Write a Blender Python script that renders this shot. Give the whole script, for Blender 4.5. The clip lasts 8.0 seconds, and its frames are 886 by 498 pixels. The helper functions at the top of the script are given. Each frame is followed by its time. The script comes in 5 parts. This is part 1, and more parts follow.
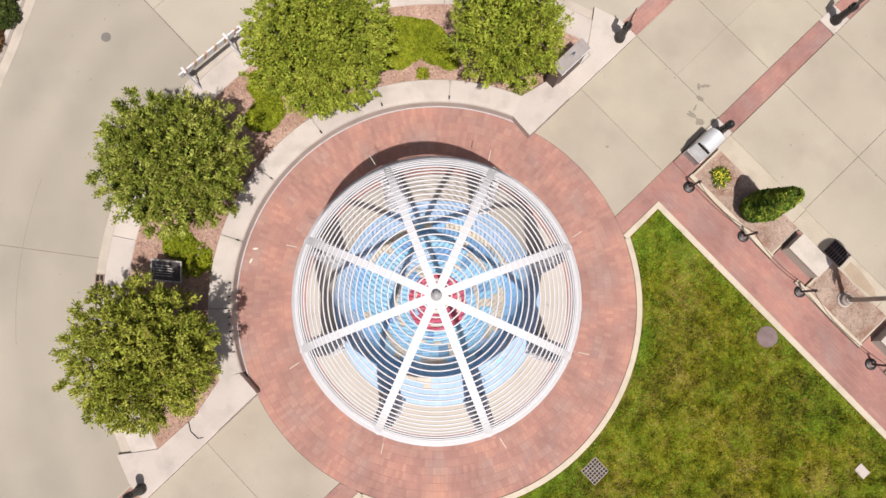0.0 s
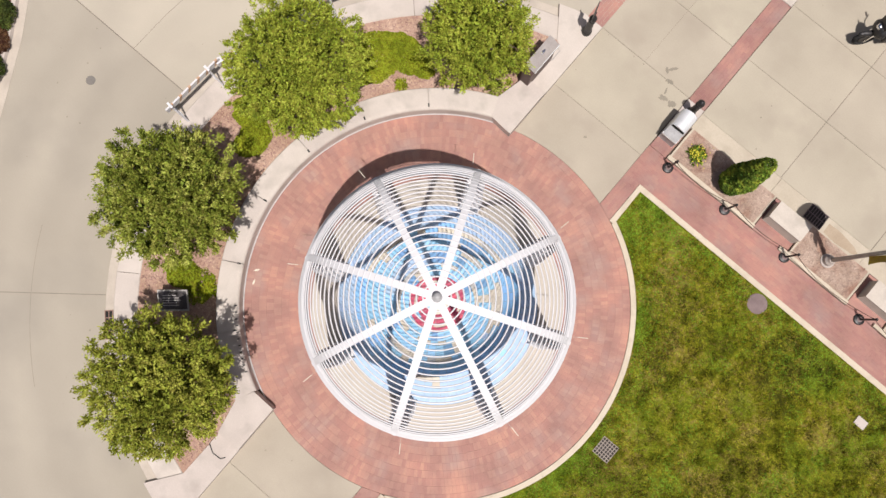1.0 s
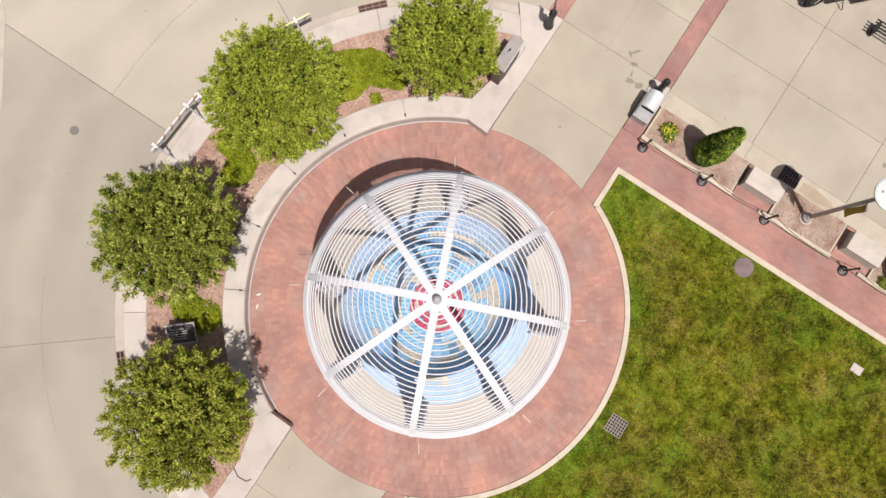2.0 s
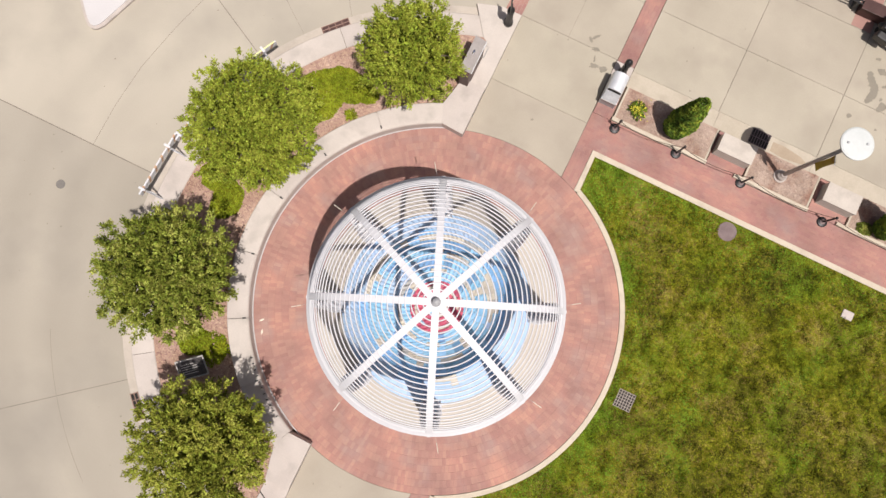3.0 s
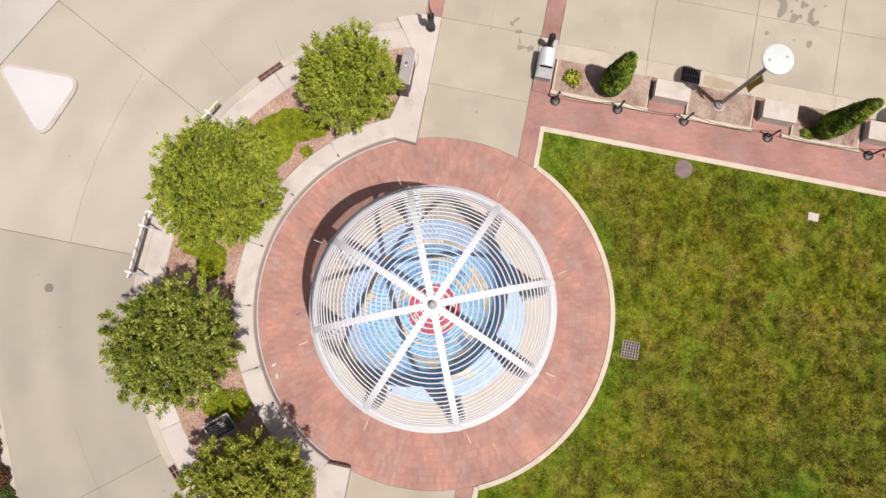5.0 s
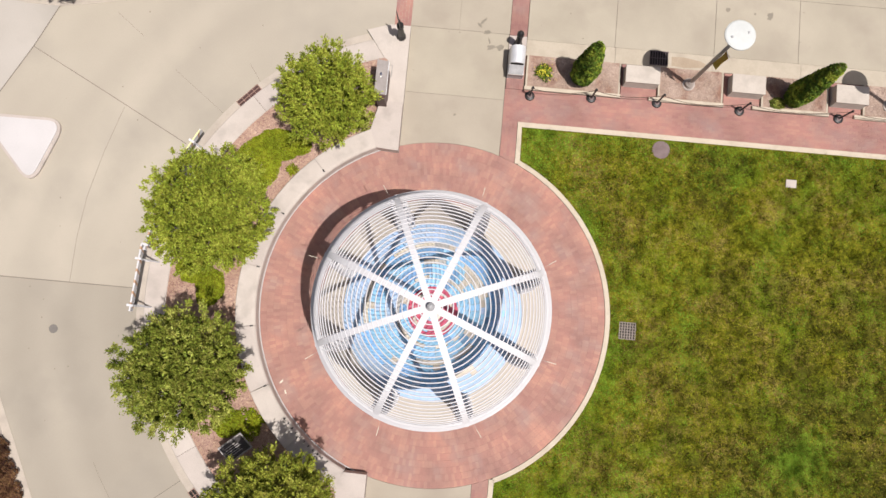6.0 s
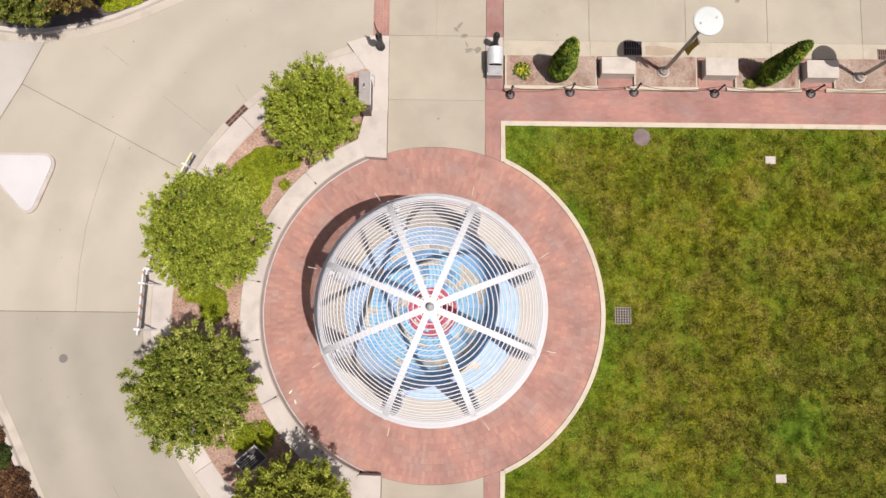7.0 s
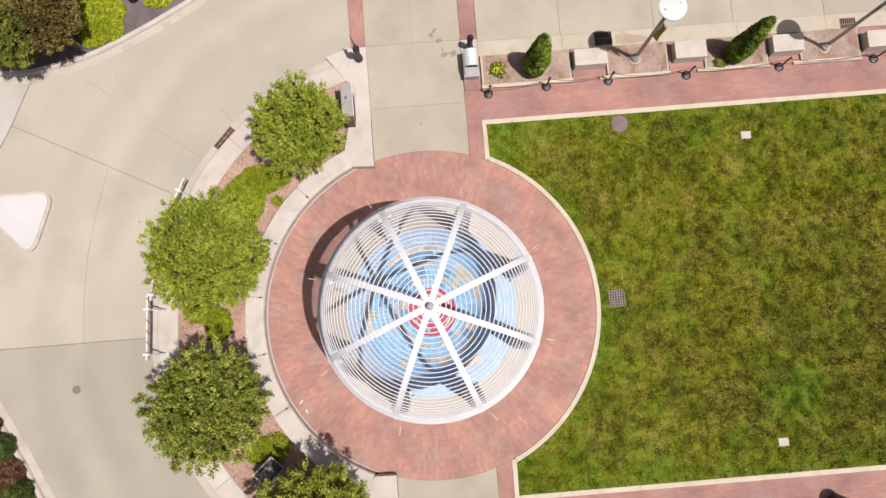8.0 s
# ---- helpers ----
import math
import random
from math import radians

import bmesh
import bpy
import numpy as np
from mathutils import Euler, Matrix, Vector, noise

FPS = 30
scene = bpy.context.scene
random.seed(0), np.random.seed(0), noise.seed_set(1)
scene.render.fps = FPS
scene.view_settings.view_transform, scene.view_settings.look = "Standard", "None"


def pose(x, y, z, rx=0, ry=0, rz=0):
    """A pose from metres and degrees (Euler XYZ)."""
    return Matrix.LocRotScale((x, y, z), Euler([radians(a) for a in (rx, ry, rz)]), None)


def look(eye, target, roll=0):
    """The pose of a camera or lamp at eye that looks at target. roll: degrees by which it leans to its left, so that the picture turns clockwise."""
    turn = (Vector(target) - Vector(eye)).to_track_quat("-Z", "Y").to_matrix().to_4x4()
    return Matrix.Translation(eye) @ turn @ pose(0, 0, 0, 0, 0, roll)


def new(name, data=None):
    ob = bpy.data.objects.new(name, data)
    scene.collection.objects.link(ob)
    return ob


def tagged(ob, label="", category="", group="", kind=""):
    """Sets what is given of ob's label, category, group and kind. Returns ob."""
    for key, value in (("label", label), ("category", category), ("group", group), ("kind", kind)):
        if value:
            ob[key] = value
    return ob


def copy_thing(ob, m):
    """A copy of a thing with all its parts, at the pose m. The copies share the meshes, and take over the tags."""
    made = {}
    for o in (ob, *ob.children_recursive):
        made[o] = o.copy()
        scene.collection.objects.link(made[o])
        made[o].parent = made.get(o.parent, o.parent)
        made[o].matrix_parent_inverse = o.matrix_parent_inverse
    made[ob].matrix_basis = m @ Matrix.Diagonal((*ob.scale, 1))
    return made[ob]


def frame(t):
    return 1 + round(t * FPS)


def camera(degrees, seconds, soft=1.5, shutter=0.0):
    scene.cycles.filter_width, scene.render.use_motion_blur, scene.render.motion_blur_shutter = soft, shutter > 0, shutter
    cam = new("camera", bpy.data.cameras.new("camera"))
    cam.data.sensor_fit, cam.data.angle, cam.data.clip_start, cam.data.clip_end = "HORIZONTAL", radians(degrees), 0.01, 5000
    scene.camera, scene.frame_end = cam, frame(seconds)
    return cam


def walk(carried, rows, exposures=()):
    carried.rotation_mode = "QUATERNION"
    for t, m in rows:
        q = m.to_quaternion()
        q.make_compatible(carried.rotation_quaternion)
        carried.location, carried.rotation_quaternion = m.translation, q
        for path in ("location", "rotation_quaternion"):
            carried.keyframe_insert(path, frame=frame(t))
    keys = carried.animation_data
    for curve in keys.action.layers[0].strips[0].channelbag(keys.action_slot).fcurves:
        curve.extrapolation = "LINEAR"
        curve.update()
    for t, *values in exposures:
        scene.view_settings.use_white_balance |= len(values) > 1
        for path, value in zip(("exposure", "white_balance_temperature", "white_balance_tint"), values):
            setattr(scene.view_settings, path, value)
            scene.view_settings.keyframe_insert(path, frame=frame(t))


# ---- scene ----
cam = camera(61.48, 8.0, soft=1.5)
# seconds, x, y, z, tilt, lean, turn
ROWS = [
    (0.0, 0.303, -0.237, 20.401, 5.19, -0.34, 46.33),
    (0.5, 0.290, -0.251, 20.754, 5.22, -0.35, 43.48),
    (1.0, 0.271, -0.274, 21.089, 5.25, -0.34, 40.41),
    (1.5, 0.251, -0.292, 21.411, 5.29, -0.35, 37.00),
    (3.0, 0.197, -0.307, 22.261, 5.42, -0.37, 25.80),
    (3.5, 0.192, -0.318, 22.491, 5.47, -0.37, 22.04),
    (4.0, 0.185, -0.333, 22.710, 5.53, -0.38, 18.35),
    (4.5, 0.185, -0.346, 22.926, 5.58, -0.38, 14.59),
    (6.0, 0.209, -0.368, 23.636, 5.75, -0.37, 5.15),
    (6.5, 0.209, -0.389, 23.919, 5.81, -0.36, 3.05),
    (7.0, 0.204, -0.427, 24.213, 5.86, -0.33, 0.57),
    (7.5, 0.199, -0.469, 24.521, 5.91, -0.31, -1.92),
    (8.0, 0.194, -0.510, 24.842, 5.96, -0.28, -4.63),
]
walk(cam, [(t, pose(x, y, z, rx, ry, rz)) for t, x, y, z, rx, ry, rz in ROWS], exposures=[(0.0, 0.16, 6550, 13), (8.0, 0.16, 6550, 13)])

# ---- light: clear noon sun and sky ----
SUN = Vector((0.262, -0.165, 1.0)).normalized()
world = bpy.data.worlds.new("sky")
scene.world = world
world.use_nodes = True
wn = world.node_tree.nodes
sky = wn.new("ShaderNodeTexSky")
sky.sky_type, sky.sun_disc = "NISHITA", False
sky.sun_elevation = math.asin(SUN.z)
sky.sun_rotation = math.atan2(SUN.x, SUN.y)
sky.air_density, sky.dust_density, sky.ozone_density = 0.7, 4.0, 0.6
world.node_tree.links.new(sky.outputs[0], wn["Background"].inputs[0])
wn["Background"].inputs[1].default_value = 0.058
sun = new("sun", bpy.data.lights.new("sun", "SUN"))
sun.data.energy, sun.data.angle, sun.data.color = 4.08, radians(0.55), (1.0, 0.965, 0.92)
sun.matrix_world = look(SUN * 60, (0, 0, 0))


# ---- materials ----
def material(name, colours, rough=0.8, fine=30.0, broad=1.2, bump=0.15, metal=0.0, spread=0.0, by="", blotch=None, spec=0.35, fine_mix=0.4, wheel=0.0, ends=(0.36, 0.64)):
    """colours: two tones mixed by broad and fine noise. spread: brightness change from piece to piece (by: "object" or "island").
    blotch: (colour, scale, low, high) of a stain layer."""
    m = bpy.data.materials.new(name)
    m.use_nodes = True
    n, k = m.node_tree.nodes, m.node_tree.links
    b = n["Principled BSDF"]
    b.inputs["Roughness"].default_value = rough
    b.inputs["Metallic"].default_value = metal
    b.inputs["Specular IOR Level"].default_value = spec
    g = n.new("ShaderNodeNewGeometry")

    def tex(scale, detail):
        t = n.new("ShaderNodeTexNoise")
        t.inputs["Scale"].default_value, t.inputs["Detail"].default_value = scale, detail
        k.new(g.outputs["Position"], t.inputs["Vector"])
        return t.outputs["Fac"]

    def math_node(op, a, c):
        q = n.new("ShaderNodeMath")
        q.operation = op
        for s, val in zip(q.inputs, (a, c)):
            if isinstance(val, (int, float)):
                s.default_value = val
            else:
                k.new(val, s)
        return q.outputs[0]

    f, w = tex(fine, 4), tex(broad, 5)
    mixed = math_node("ADD", math_node("MULTIPLY", f, fine_mix), math_node("MULTIPLY", w, 1 - fine_mix))
    ramp = n.new("ShaderNodeValToRGB")
    ramp.color_ramp.elements[0].position, ramp.color_ramp.elements[1].position = ends
    ramp.color_ramp.elements[0].color, ramp.color_ramp.elements[1].color = (*colours[0], 1), (*colours[-1], 1)
    for i, c in enumerate(colours[1:-1]):
        ramp.color_ramp.elements.new(ends[0] + (ends[1] - ends[0]) * (i + 1) / (len(colours) - 1)).color = (*c, 1)
    k.new(mixed, ramp.inputs[0])
    out = ramp.outputs[0]
    if blotch:
        c, s, lo, hi = blotch
        r = n.new("ShaderNodeMapRange")
        r.inputs["From Min"].default_value, r.inputs["From Max"].default_value = lo, hi
        k.new(tex(s, 6), r.inputs["Value"])
        mx = n.new("ShaderNodeMix")
        mx.data_type = "RGBA"
        k.new(r.outputs["Result"], mx.inputs[0])
        k.new(out, mx.inputs[6])
        mx.inputs[7].default_value = (*c, 1)
        out = mx.outputs[2]
    if wheel:
        # faint tyre bands that follow the bend of the road
        sq = n.new("ShaderNodeVectorMath")
        sq.operation = "MULTIPLY"
        k.new(g.outputs["Position"], sq.inputs[0])
        sq.inputs[1].default_value = (1, 1, 0)
        ln = n.new("ShaderNodeVectorMath")
        ln.operation = "LENGTH"
        k.new(sq.outputs[0], ln.inputs[0])
        t1 = n.new("ShaderNodeTexNoise")
        t1.noise_dimensions = "1D"
        t1.inputs["Scale"].default_value, t1.inputs["Detail"].default_value = 0.6, 1
        k.new(math_node("ADD", ln.outputs["Value"], math_node("MULTIPLY", w, 1.5)), t1.inputs["W"])
        hv = n.new("ShaderNodeHueSaturation")
        k.new(math_node("ADD", math_node("MULTIPLY", t1.outputs["Fac"], 2 * wheel), 1 - wheel), hv.inputs["Value"])
        k.new(out, hv.inputs["Color"])
        out = hv.outputs[0]
    if spread:
        if by == "object":
            rnd = n.new("ShaderNodeObjectInfo").outputs["Random"]
        else:
            rnd = math_node("FRACT", math_node("ADD", g.outputs["Random Per Island"], n.new("ShaderNodeObjectInfo").outputs["Random"]), 0.0)
        hs = n.new("ShaderNodeHueSaturation")
        k.new(math_node("ADD", math_node("MULTIPLY", rnd, 2 * spread), 1 - spread), hs.inputs["Value"])
        k.new(math_node("ADD", math_node("MULTIPLY", rnd, 0.04 if spread > 0.2 else 0.012), 0.48 if spread > 0.2 else 0.494), hs.inputs["Hue"])
        k.new(out, hs.inputs["Color"])
        out = hs.outputs[0]
    k.new(out, b.inputs["Base Color"])
    if bump:
        bp = n.new("ShaderNodeBump")
        bp.inputs["Strength"].default_value, bp.inputs["Distance"].default_value = bump, 0.01
        k.new(f, bp.inputs["Height"])
        k.new(bp.outputs[0], b.inputs["Normal"])
    return m


M = {}
M["road"] = material("road_concrete", [(0.384, 0.342, 0.277), (0.450, 0.404, 0.328)], 0.85, 22, 0.16, 0.1, blotch=((0.350, 0.314, 0.258), 0.3, 0.5, 0.72), fine_mix=0.15, wheel=0.13)
M["greyroad"] = material("grey_road_concrete", [(0.318, 0.283, 0.229), (0.380, 0.340, 0.277)], 0.85, 22, 0.16, 0.1, blotch=((0.285, 0.256, 0.212), 0.3, 0.5, 0.72), fine_mix=0.15, wheel=0.13)
M["gutter"] = material("gutter_concrete", [(0.43, 0.375, 0.315), (0.50, 0.44, 0.37)], 0.85, 25, 1.0, 0.1, blotch=((0.37, 0.32, 0.27), 1.5, 0.5, 0.75))
M["plaza"] = material("plaza_concrete", [(0.356, 0.314, 0.246), (0.419, 0.371, 0.294)], 0.85, 25, 0.5, 0.1, spread=0.035, by="object", blotch=((0.328, 0.284, 0.226), 0.7, 0.5, 0.78), fine_mix=0.25)
M["pale"] = material("pale_concrete", [(0.46, 0.405, 0.36), (0.54, 0.48, 0.43)], 0.8, 30, 1.2, 0.1, blotch=((0.385, 0.34, 0.30), 2.0, 0.5, 0.8), spread=0.05, by="object")
M["kerb"] = material("kerb_concrete", [(0.49, 0.42, 0.325), (0.57, 0.50, 0.395)], 0.85, 25, 1.5, 0.12, blotch=((0.41, 0.345, 0.265), 2.5, 0.52, 0.8))
M["band"] = material("band_concrete", [(0.42, 0.366, 0.285), (0.49, 0.43, 0.34)], 0.85, 25, 1.2, 0.1, blotch=((0.365, 0.31, 0.24), 1.8, 0.5, 0.8))
M["island"] = material("island_concrete", [(0.52, 0.50, 0.49), (0.58, 0.555, 0.545)], 0.8, 25, 0.8, 0.08)
M["brick"] = material("red_brick", [(0.295, 0.165, 0.138), (0.370, 0.200, 0.162), (0.475, 0.244, 0.184)], 0.85, 40, 1.0, 0.2, spread=0.085, by="object", blotch=((0.352, 0.238, 0.206), 1.2, 0.50, 0.74), fine_mix=0.3)
M["bricks"] = material("red_bricks", [(0.295, 0.165, 0.138), (0.370, 0.200, 0.162), (0.475, 0.244, 0.184)], 0.85, 40, 1.0, 0.2, spread=0.085, by="island", blotch=((0.352, 0.238, 0.206), 1.2, 0.50, 0.74), fine_mix=0.3)
M["walkbrick"] = material("walk_brick", [(0.275, 0.145, 0.123), (0.344, 0.180, 0.152), (0.424, 0.216, 0.173)], 0.85, 40, 0.8, 0.2, spread=0.055, by="object", blotch=((0.30, 0.20, 0.178), 1.1, 0.48, 0.74), fine_mix=0.2)
M["walkbricks"] = material("walk_bricks", [(0.275, 0.145, 0.123), (0.344, 0.180, 0.152), (0.424, 0.216, 0.173)], 0.85, 40, 0.8, 0.2, spread=0.055, by="island", blotch=((0.30, 0.20, 0.178), 1.1, 0.48, 0.74), fine_mix=0.2)
M["sand"] = material("joint_sand", [(0.305, 0.175, 0.148), (0.370, 0.215, 0.178)], 0.95, 60, 1.0, 0.2)
M["joint"] = material("joint_sealant", [(0.15, 0.13, 0.105), (0.24, 0.205, 0.165)], 0.9, 40, 2, 0.1)
M["soil"] = material("soil", [(0.16, 0.11, 0.08), (0.22, 0.16, 0.12)], 0.95, 20, 2, 0.3)
M["mulch"] = material("wood_mulch", [(0.29, 0.17, 0.125), (0.48, 0.325, 0.25)], 0.95, 45, 1.5, 0.6, fine_mix=0.6)
M["chip"] = material("mulch_chip", [(0.29, 0.175, 0.125), (0.46, 0.315, 0.25)], 0.95, 30, 1.5, 0.3, spread=0.3, by="island")
M["palemulch"] = material("bleached_mulch", [(0.30, 0.205, 0.155), (0.46, 0.35, 0.285)], 0.95, 40, 1.5, 0.6, fine_mix=0.5, blotch=((0.27, 0.155, 0.115), 1.3, 0.50, 0.64))
M["palechip"] = material("bleached_chip", [(0.31, 0.22, 0.17), (0.46, 0.35, 0.285)], 0.95, 30, 1.5, 0.3, spread=0.18, by="island", blotch=((0.28, 0.165, 0.12), 1.3, 0.50, 0.64))
M["dirt"] = material("dry_dirt", [(0.34, 0.265, 0.19), (0.41, 0.33, 0.24)], 0.95, 25, 2, 0.2)
M["rust"] = material("rusty_iron", [(0.25, 0.155, 0.12), (0.34, 0.22, 0.18)], 0.85, 25, 4, 0.2)
M["darkmulch"] = material("dark_mulch", [(0.105, 0.085, 0.085), (0.17, 0.14, 0.14)], 0.95, 40, 2, 0.4)
M["redsoil"] = material("red_brown_mulch", [(0.075, 0.036, 0.026), (0.14, 0.07, 0.05)], 0.95, 40, 2, 0.4)
M["lawn"] = material("lawn", [(0.052, 0.054, 0.004), (0.098, 0.098, 0.006), (0.133, 0.121, 0.012), (0.168, 0.129, 0.032)], 0.9, 8.0, 0.8, 0.5, blotch=((0.075, 0.116, 0.006), 0.5, 0.52, 0.68), fine_mix=0.5, ends=(0.40, 0.60), spec=0.1)
M["blade"] = material("grass_blade", [(0.088, 0.094, 0.004), (0.153, 0.163, 0.007), (0.215, 0.201, 0.013), (0.262, 0.216, 0.038)], 0.8, 8.0, 0.8, 0, spread=0.32, by="island", fine_mix=0.5, blotch=((0.124, 0.174, 0.007), 0.5, 0.5, 0.68), ends=(0.40, 0.60), spec=0.1)
M["lush"] = material("lush_grass_blade", [(0.098, 0.163, 0.012), (0.169, 0.253, 0.020)], 0.8, 9.0, 0.9, 0, spread=0.32, by="island", fine_mix=0.5, spec=0.1)
M["olive"] = material("dark_olive_grass_blade", [(0.045, 0.050, 0.005), (0.085, 0.082, 0.010)], 0.85, 9.0, 0.9, 0, spread=0.35, by="island", fine_mix=0.5, spec=0.1)
M["dry"] = material("dry_grass_blade", [(0.096, 0.077, 0.011), (0.152, 0.116, 0.024), (0.215, 0.168, 0.045)], 0.85, 8.0, 1.1, 0, spread=0.35, by="island", fine_mix=0.5, spec=0.1)
M["white"] = material("white_paint", [(0.605, 0.600, 0.612), (0.660, 0.655, 0.668)], 0.45, 10, 1, 0.03, spec=0.4)
M["offwhite"] = material("lamp_enamel", [(0.54, 0.56, 0.54), (0.60, 0.62, 0.60)], 0.5, 10, 2, 0.03)
M["steel"] = material("galvanised_steel", [(0.32, 0.30, 0.285), (0.42, 0.40, 0.38)], 0.5, 15, 3, 0.03, metal=0.4)
M["aluminium"] = material("brushed_aluminium", [(0.638, 0.649, 0.660), (0.748, 0.759, 0.770)], 0.5, 30, 3, 0.03, metal=0.35)
M["silver"] = material("weathered_silver", [(0.42, 0.42, 0.42), (0.55, 0.55, 0.55)], 0.45, 25, 6, 0.1, metal=0.2)
M["black"] = material("black_iron", [(0.012, 0.012, 0.013), (0.022, 0.02, 0.02)], 0.45, 20, 3, 0.05, spec=0.5)
M["iron"] = material("cast_iron", [(0.26, 0.22, 0.19), (0.34, 0.29, 0.25)], 0.85, 25, 4, 0.2, metal=0.0)
M["manhole"] = material("manhole_iron", [(0.125, 0.095, 0.10), (0.16, 0.125, 0.13)], 0.95, 25, 4, 0.2, spec=0.15)
M["cover"] = material("worn_cover_iron", [(0.165, 0.122, 0.118), (0.225, 0.17, 0.165)], 0.9, 25, 4, 0.15, spec=0.2)
M["valve"] = material("valve_cover_iron", [(0.165, 0.15, 0.135), (0.21, 0.195, 0.175)], 0.9, 25, 4, 0.15, spec=0.2)
# near-black colour for the shade inside drains and the bin mouth
M["pit"] = material("pit_shade", [(0.02, 0.018, 0.016), (0.03, 0.027, 0.025)], 0.95, 20, 3, 0)
M["bark"] = material("bark", [(0.10, 0.075, 0.055), (0.17, 0.13, 0.10)], 0.95, 30, 4, 0.6)
M["red"] = material("mosaic_red", [(0.48, 0.055, 0.115), (0.60, 0.11, 0.18)], 0.6, 35, 2, 0.1, spread=0.15, by="island")
M["sky"] = material("mosaic_sky_blue", [(0.22, 0.50, 0.76), (0.36, 0.61, 0.82)], 0.6, 35, 1.6, 0.1, spread=0.12, by="island")
M["lightblue"] = material("mosaic_pale_blue", [(0.32, 0.47, 0.68), (0.42, 0.56, 0.74)], 0.6, 35, 1.6, 0.1, spread=0.08, by="island")
M["navy"] = material("mosaic_navy", [(0.13, 0.28, 0.50), (0.19, 0.37, 0.60)], 0.6, 35, 1.6, 0.1, spread=0.15, by="island")
# deeper blue tile tone that also carries the blue of the rim's shade
M["azure"] = material("mosaic_azure_tile_shade", [(0.20, 0.45, 0.78), (0.28, 0.54, 0.84)], 0.6, 35, 1.6, 0.1, spread=0.1, by="island")
M["cream"] = material("mosaic_cream", [(0.56, 0.50, 0.40), (0.64, 0.59, 0.50)], 0.7, 35, 1.6, 0.1, spread=0.1, by="island")
M["slate"] = material("mosaic_grey", [(0.36, 0.36, 0.35), (0.46, 0.45, 0.43)], 0.7, 35, 1.6, 0.1, spread=0.15, by="island")
M["beige"] = material("beige_concrete", [(0.45, 0.40, 0.34), (0.52, 0.47, 0.41)], 0.8, 30, 1.0, 0.1)
M["orange"] = material("faded_orange_sheeting", [(0.42, 0.25, 0.15), (0.52, 0.33, 0.22)], 0.5, 20, 2, 0)
M["yellow"] = material("yellow_cloth", [(0.36, 0.24, 0.08), (0.46, 0.40, 0.06)], 0.8, 8, 3, 0.05)
M["petal"] = material("yellow_petal", [(0.55, 0.48, 0.03), (0.65, 0.57, 0.06)], 0.7, 20, 2, 0)
M["bench"] = material("bench_concrete", [(0.465, 0.412, 0.355), (0.55, 0.495, 0.43)], 0.8, 25, 1.5, 0.1, blotch=((0.39, 0.345, 0.295), 2.2, 0.5, 0.8))
M["granite"] = material("dark_granite", [(0.045, 0.04, 0.04), (0.09, 0.08, 0.08)], 0.25, 60, 3, 0.02, spec=0.5)
M["brown"] = material("dark_brown_metal", [(0.06, 0.03, 0.025), (0.09, 0.045, 0.04)], 0.5, 30, 3, 0.05)
M["hivis"] = material("hivis_yellow", [(0.66, 0.66, 0.30), (0.74, 0.74, 0.40)], 0.5, 20, 2, 0)
M["lid"] = material("brushed_bronze_lid", [(0.250, 0.222, 0.205), (0.330, 0.298, 0.280)], 0.35, 30, 4, 0.03, spec=0.5)
M["oldroad"] = material("old_pale_concrete", [(0.404, 0.371, 0.324), (0.470, 0.432, 0.385)], 0.85, 22, 0.3, 0.1, blotch=((0.376, 0.343, 0.301), 0.5, 0.5, 0.75), fine_mix=0.2)
M["rope"] = material("dark_rope", [(0.08, 0.05, 0.04), (0.13, 0.09, 0.07)], 0.9, 60, 4, 0.1)
M["rubber"] = material("tyre_rubber", [(0.015, 0.015, 0.015), (0.03, 0.03, 0.03)], 0.85, 30, 3, 0.1)
M["chrome"] = material("chrome", [(0.75, 0.75, 0.76), (0.82, 0.82, 0.83)], 0.12, 20, 3, 0, metal=1.0)
M["maroon"] = material("maroon_paint", [(0.16, 0.015, 0.025), (0.22, 0.02, 0.035)], 0.25, 20, 3, 0, spec=0.6)


def leaf_material(name, dark, mid, light):
    m = material(name, [dark, mid, light], 0.6, 5.0, 1.2, 0, spread=0.5, by="island", fine_mix=0.6, spec=0.12)
    n, k = m.node_tree.nodes, m.node_tree.links
    b = n["Principled BSDF"]
    tr, mx = n.new("ShaderNodeBsdfTranslucent"), n.new("ShaderNodeMixShader")
    k.new(b.inputs["Base Color"].links[0].from_socket, tr.inputs["Color"])
    mx.inputs[0].default_value = 0.11
    k.new(b.outputs[0], mx.inputs[1])
    k.new(tr.outputs[0], mx.inputs[2])
    k.new(mx.outputs[0], n["Material Output"].inputs["Surface"])
    return m


M["leaf_a"] = leaf_material("leaf_green", (0.065, 0.088, 0.011), (0.205, 0.236, 0.032), (0.450, 0.450, 0.105))
M["leaf_b"] = leaf_material("leaf_fresh_green", (0.120, 0.155, 0.016), (0.270, 0.308, 0.034), (0.420, 0.440, 0.070))
M["leaf_c"] = leaf_material("leaf_yellow_green", (0.110, 0.130, 0.016), (0.265, 0.285, 0.036), (0.470, 0.455, 0.092))
M["leaf_d"] = leaf_material("leaf_conifer", (0.038, 0.068, 0.010), (0.112, 0.168, 0.020), (0.37, 0.41, 0.05))
M["leaf_e"] = leaf_material("leaf_bronze", (0.070, 0.050, 0.018), (0.175, 0.125, 0.038), (0.36, 0.26, 0.09))
M["leaf_h"] = leaf_material("leaf_dark_olive", (0.070, 0.090, 0.016), (0.150, 0.172, 0.028), (0.33, 0.33, 0.07))
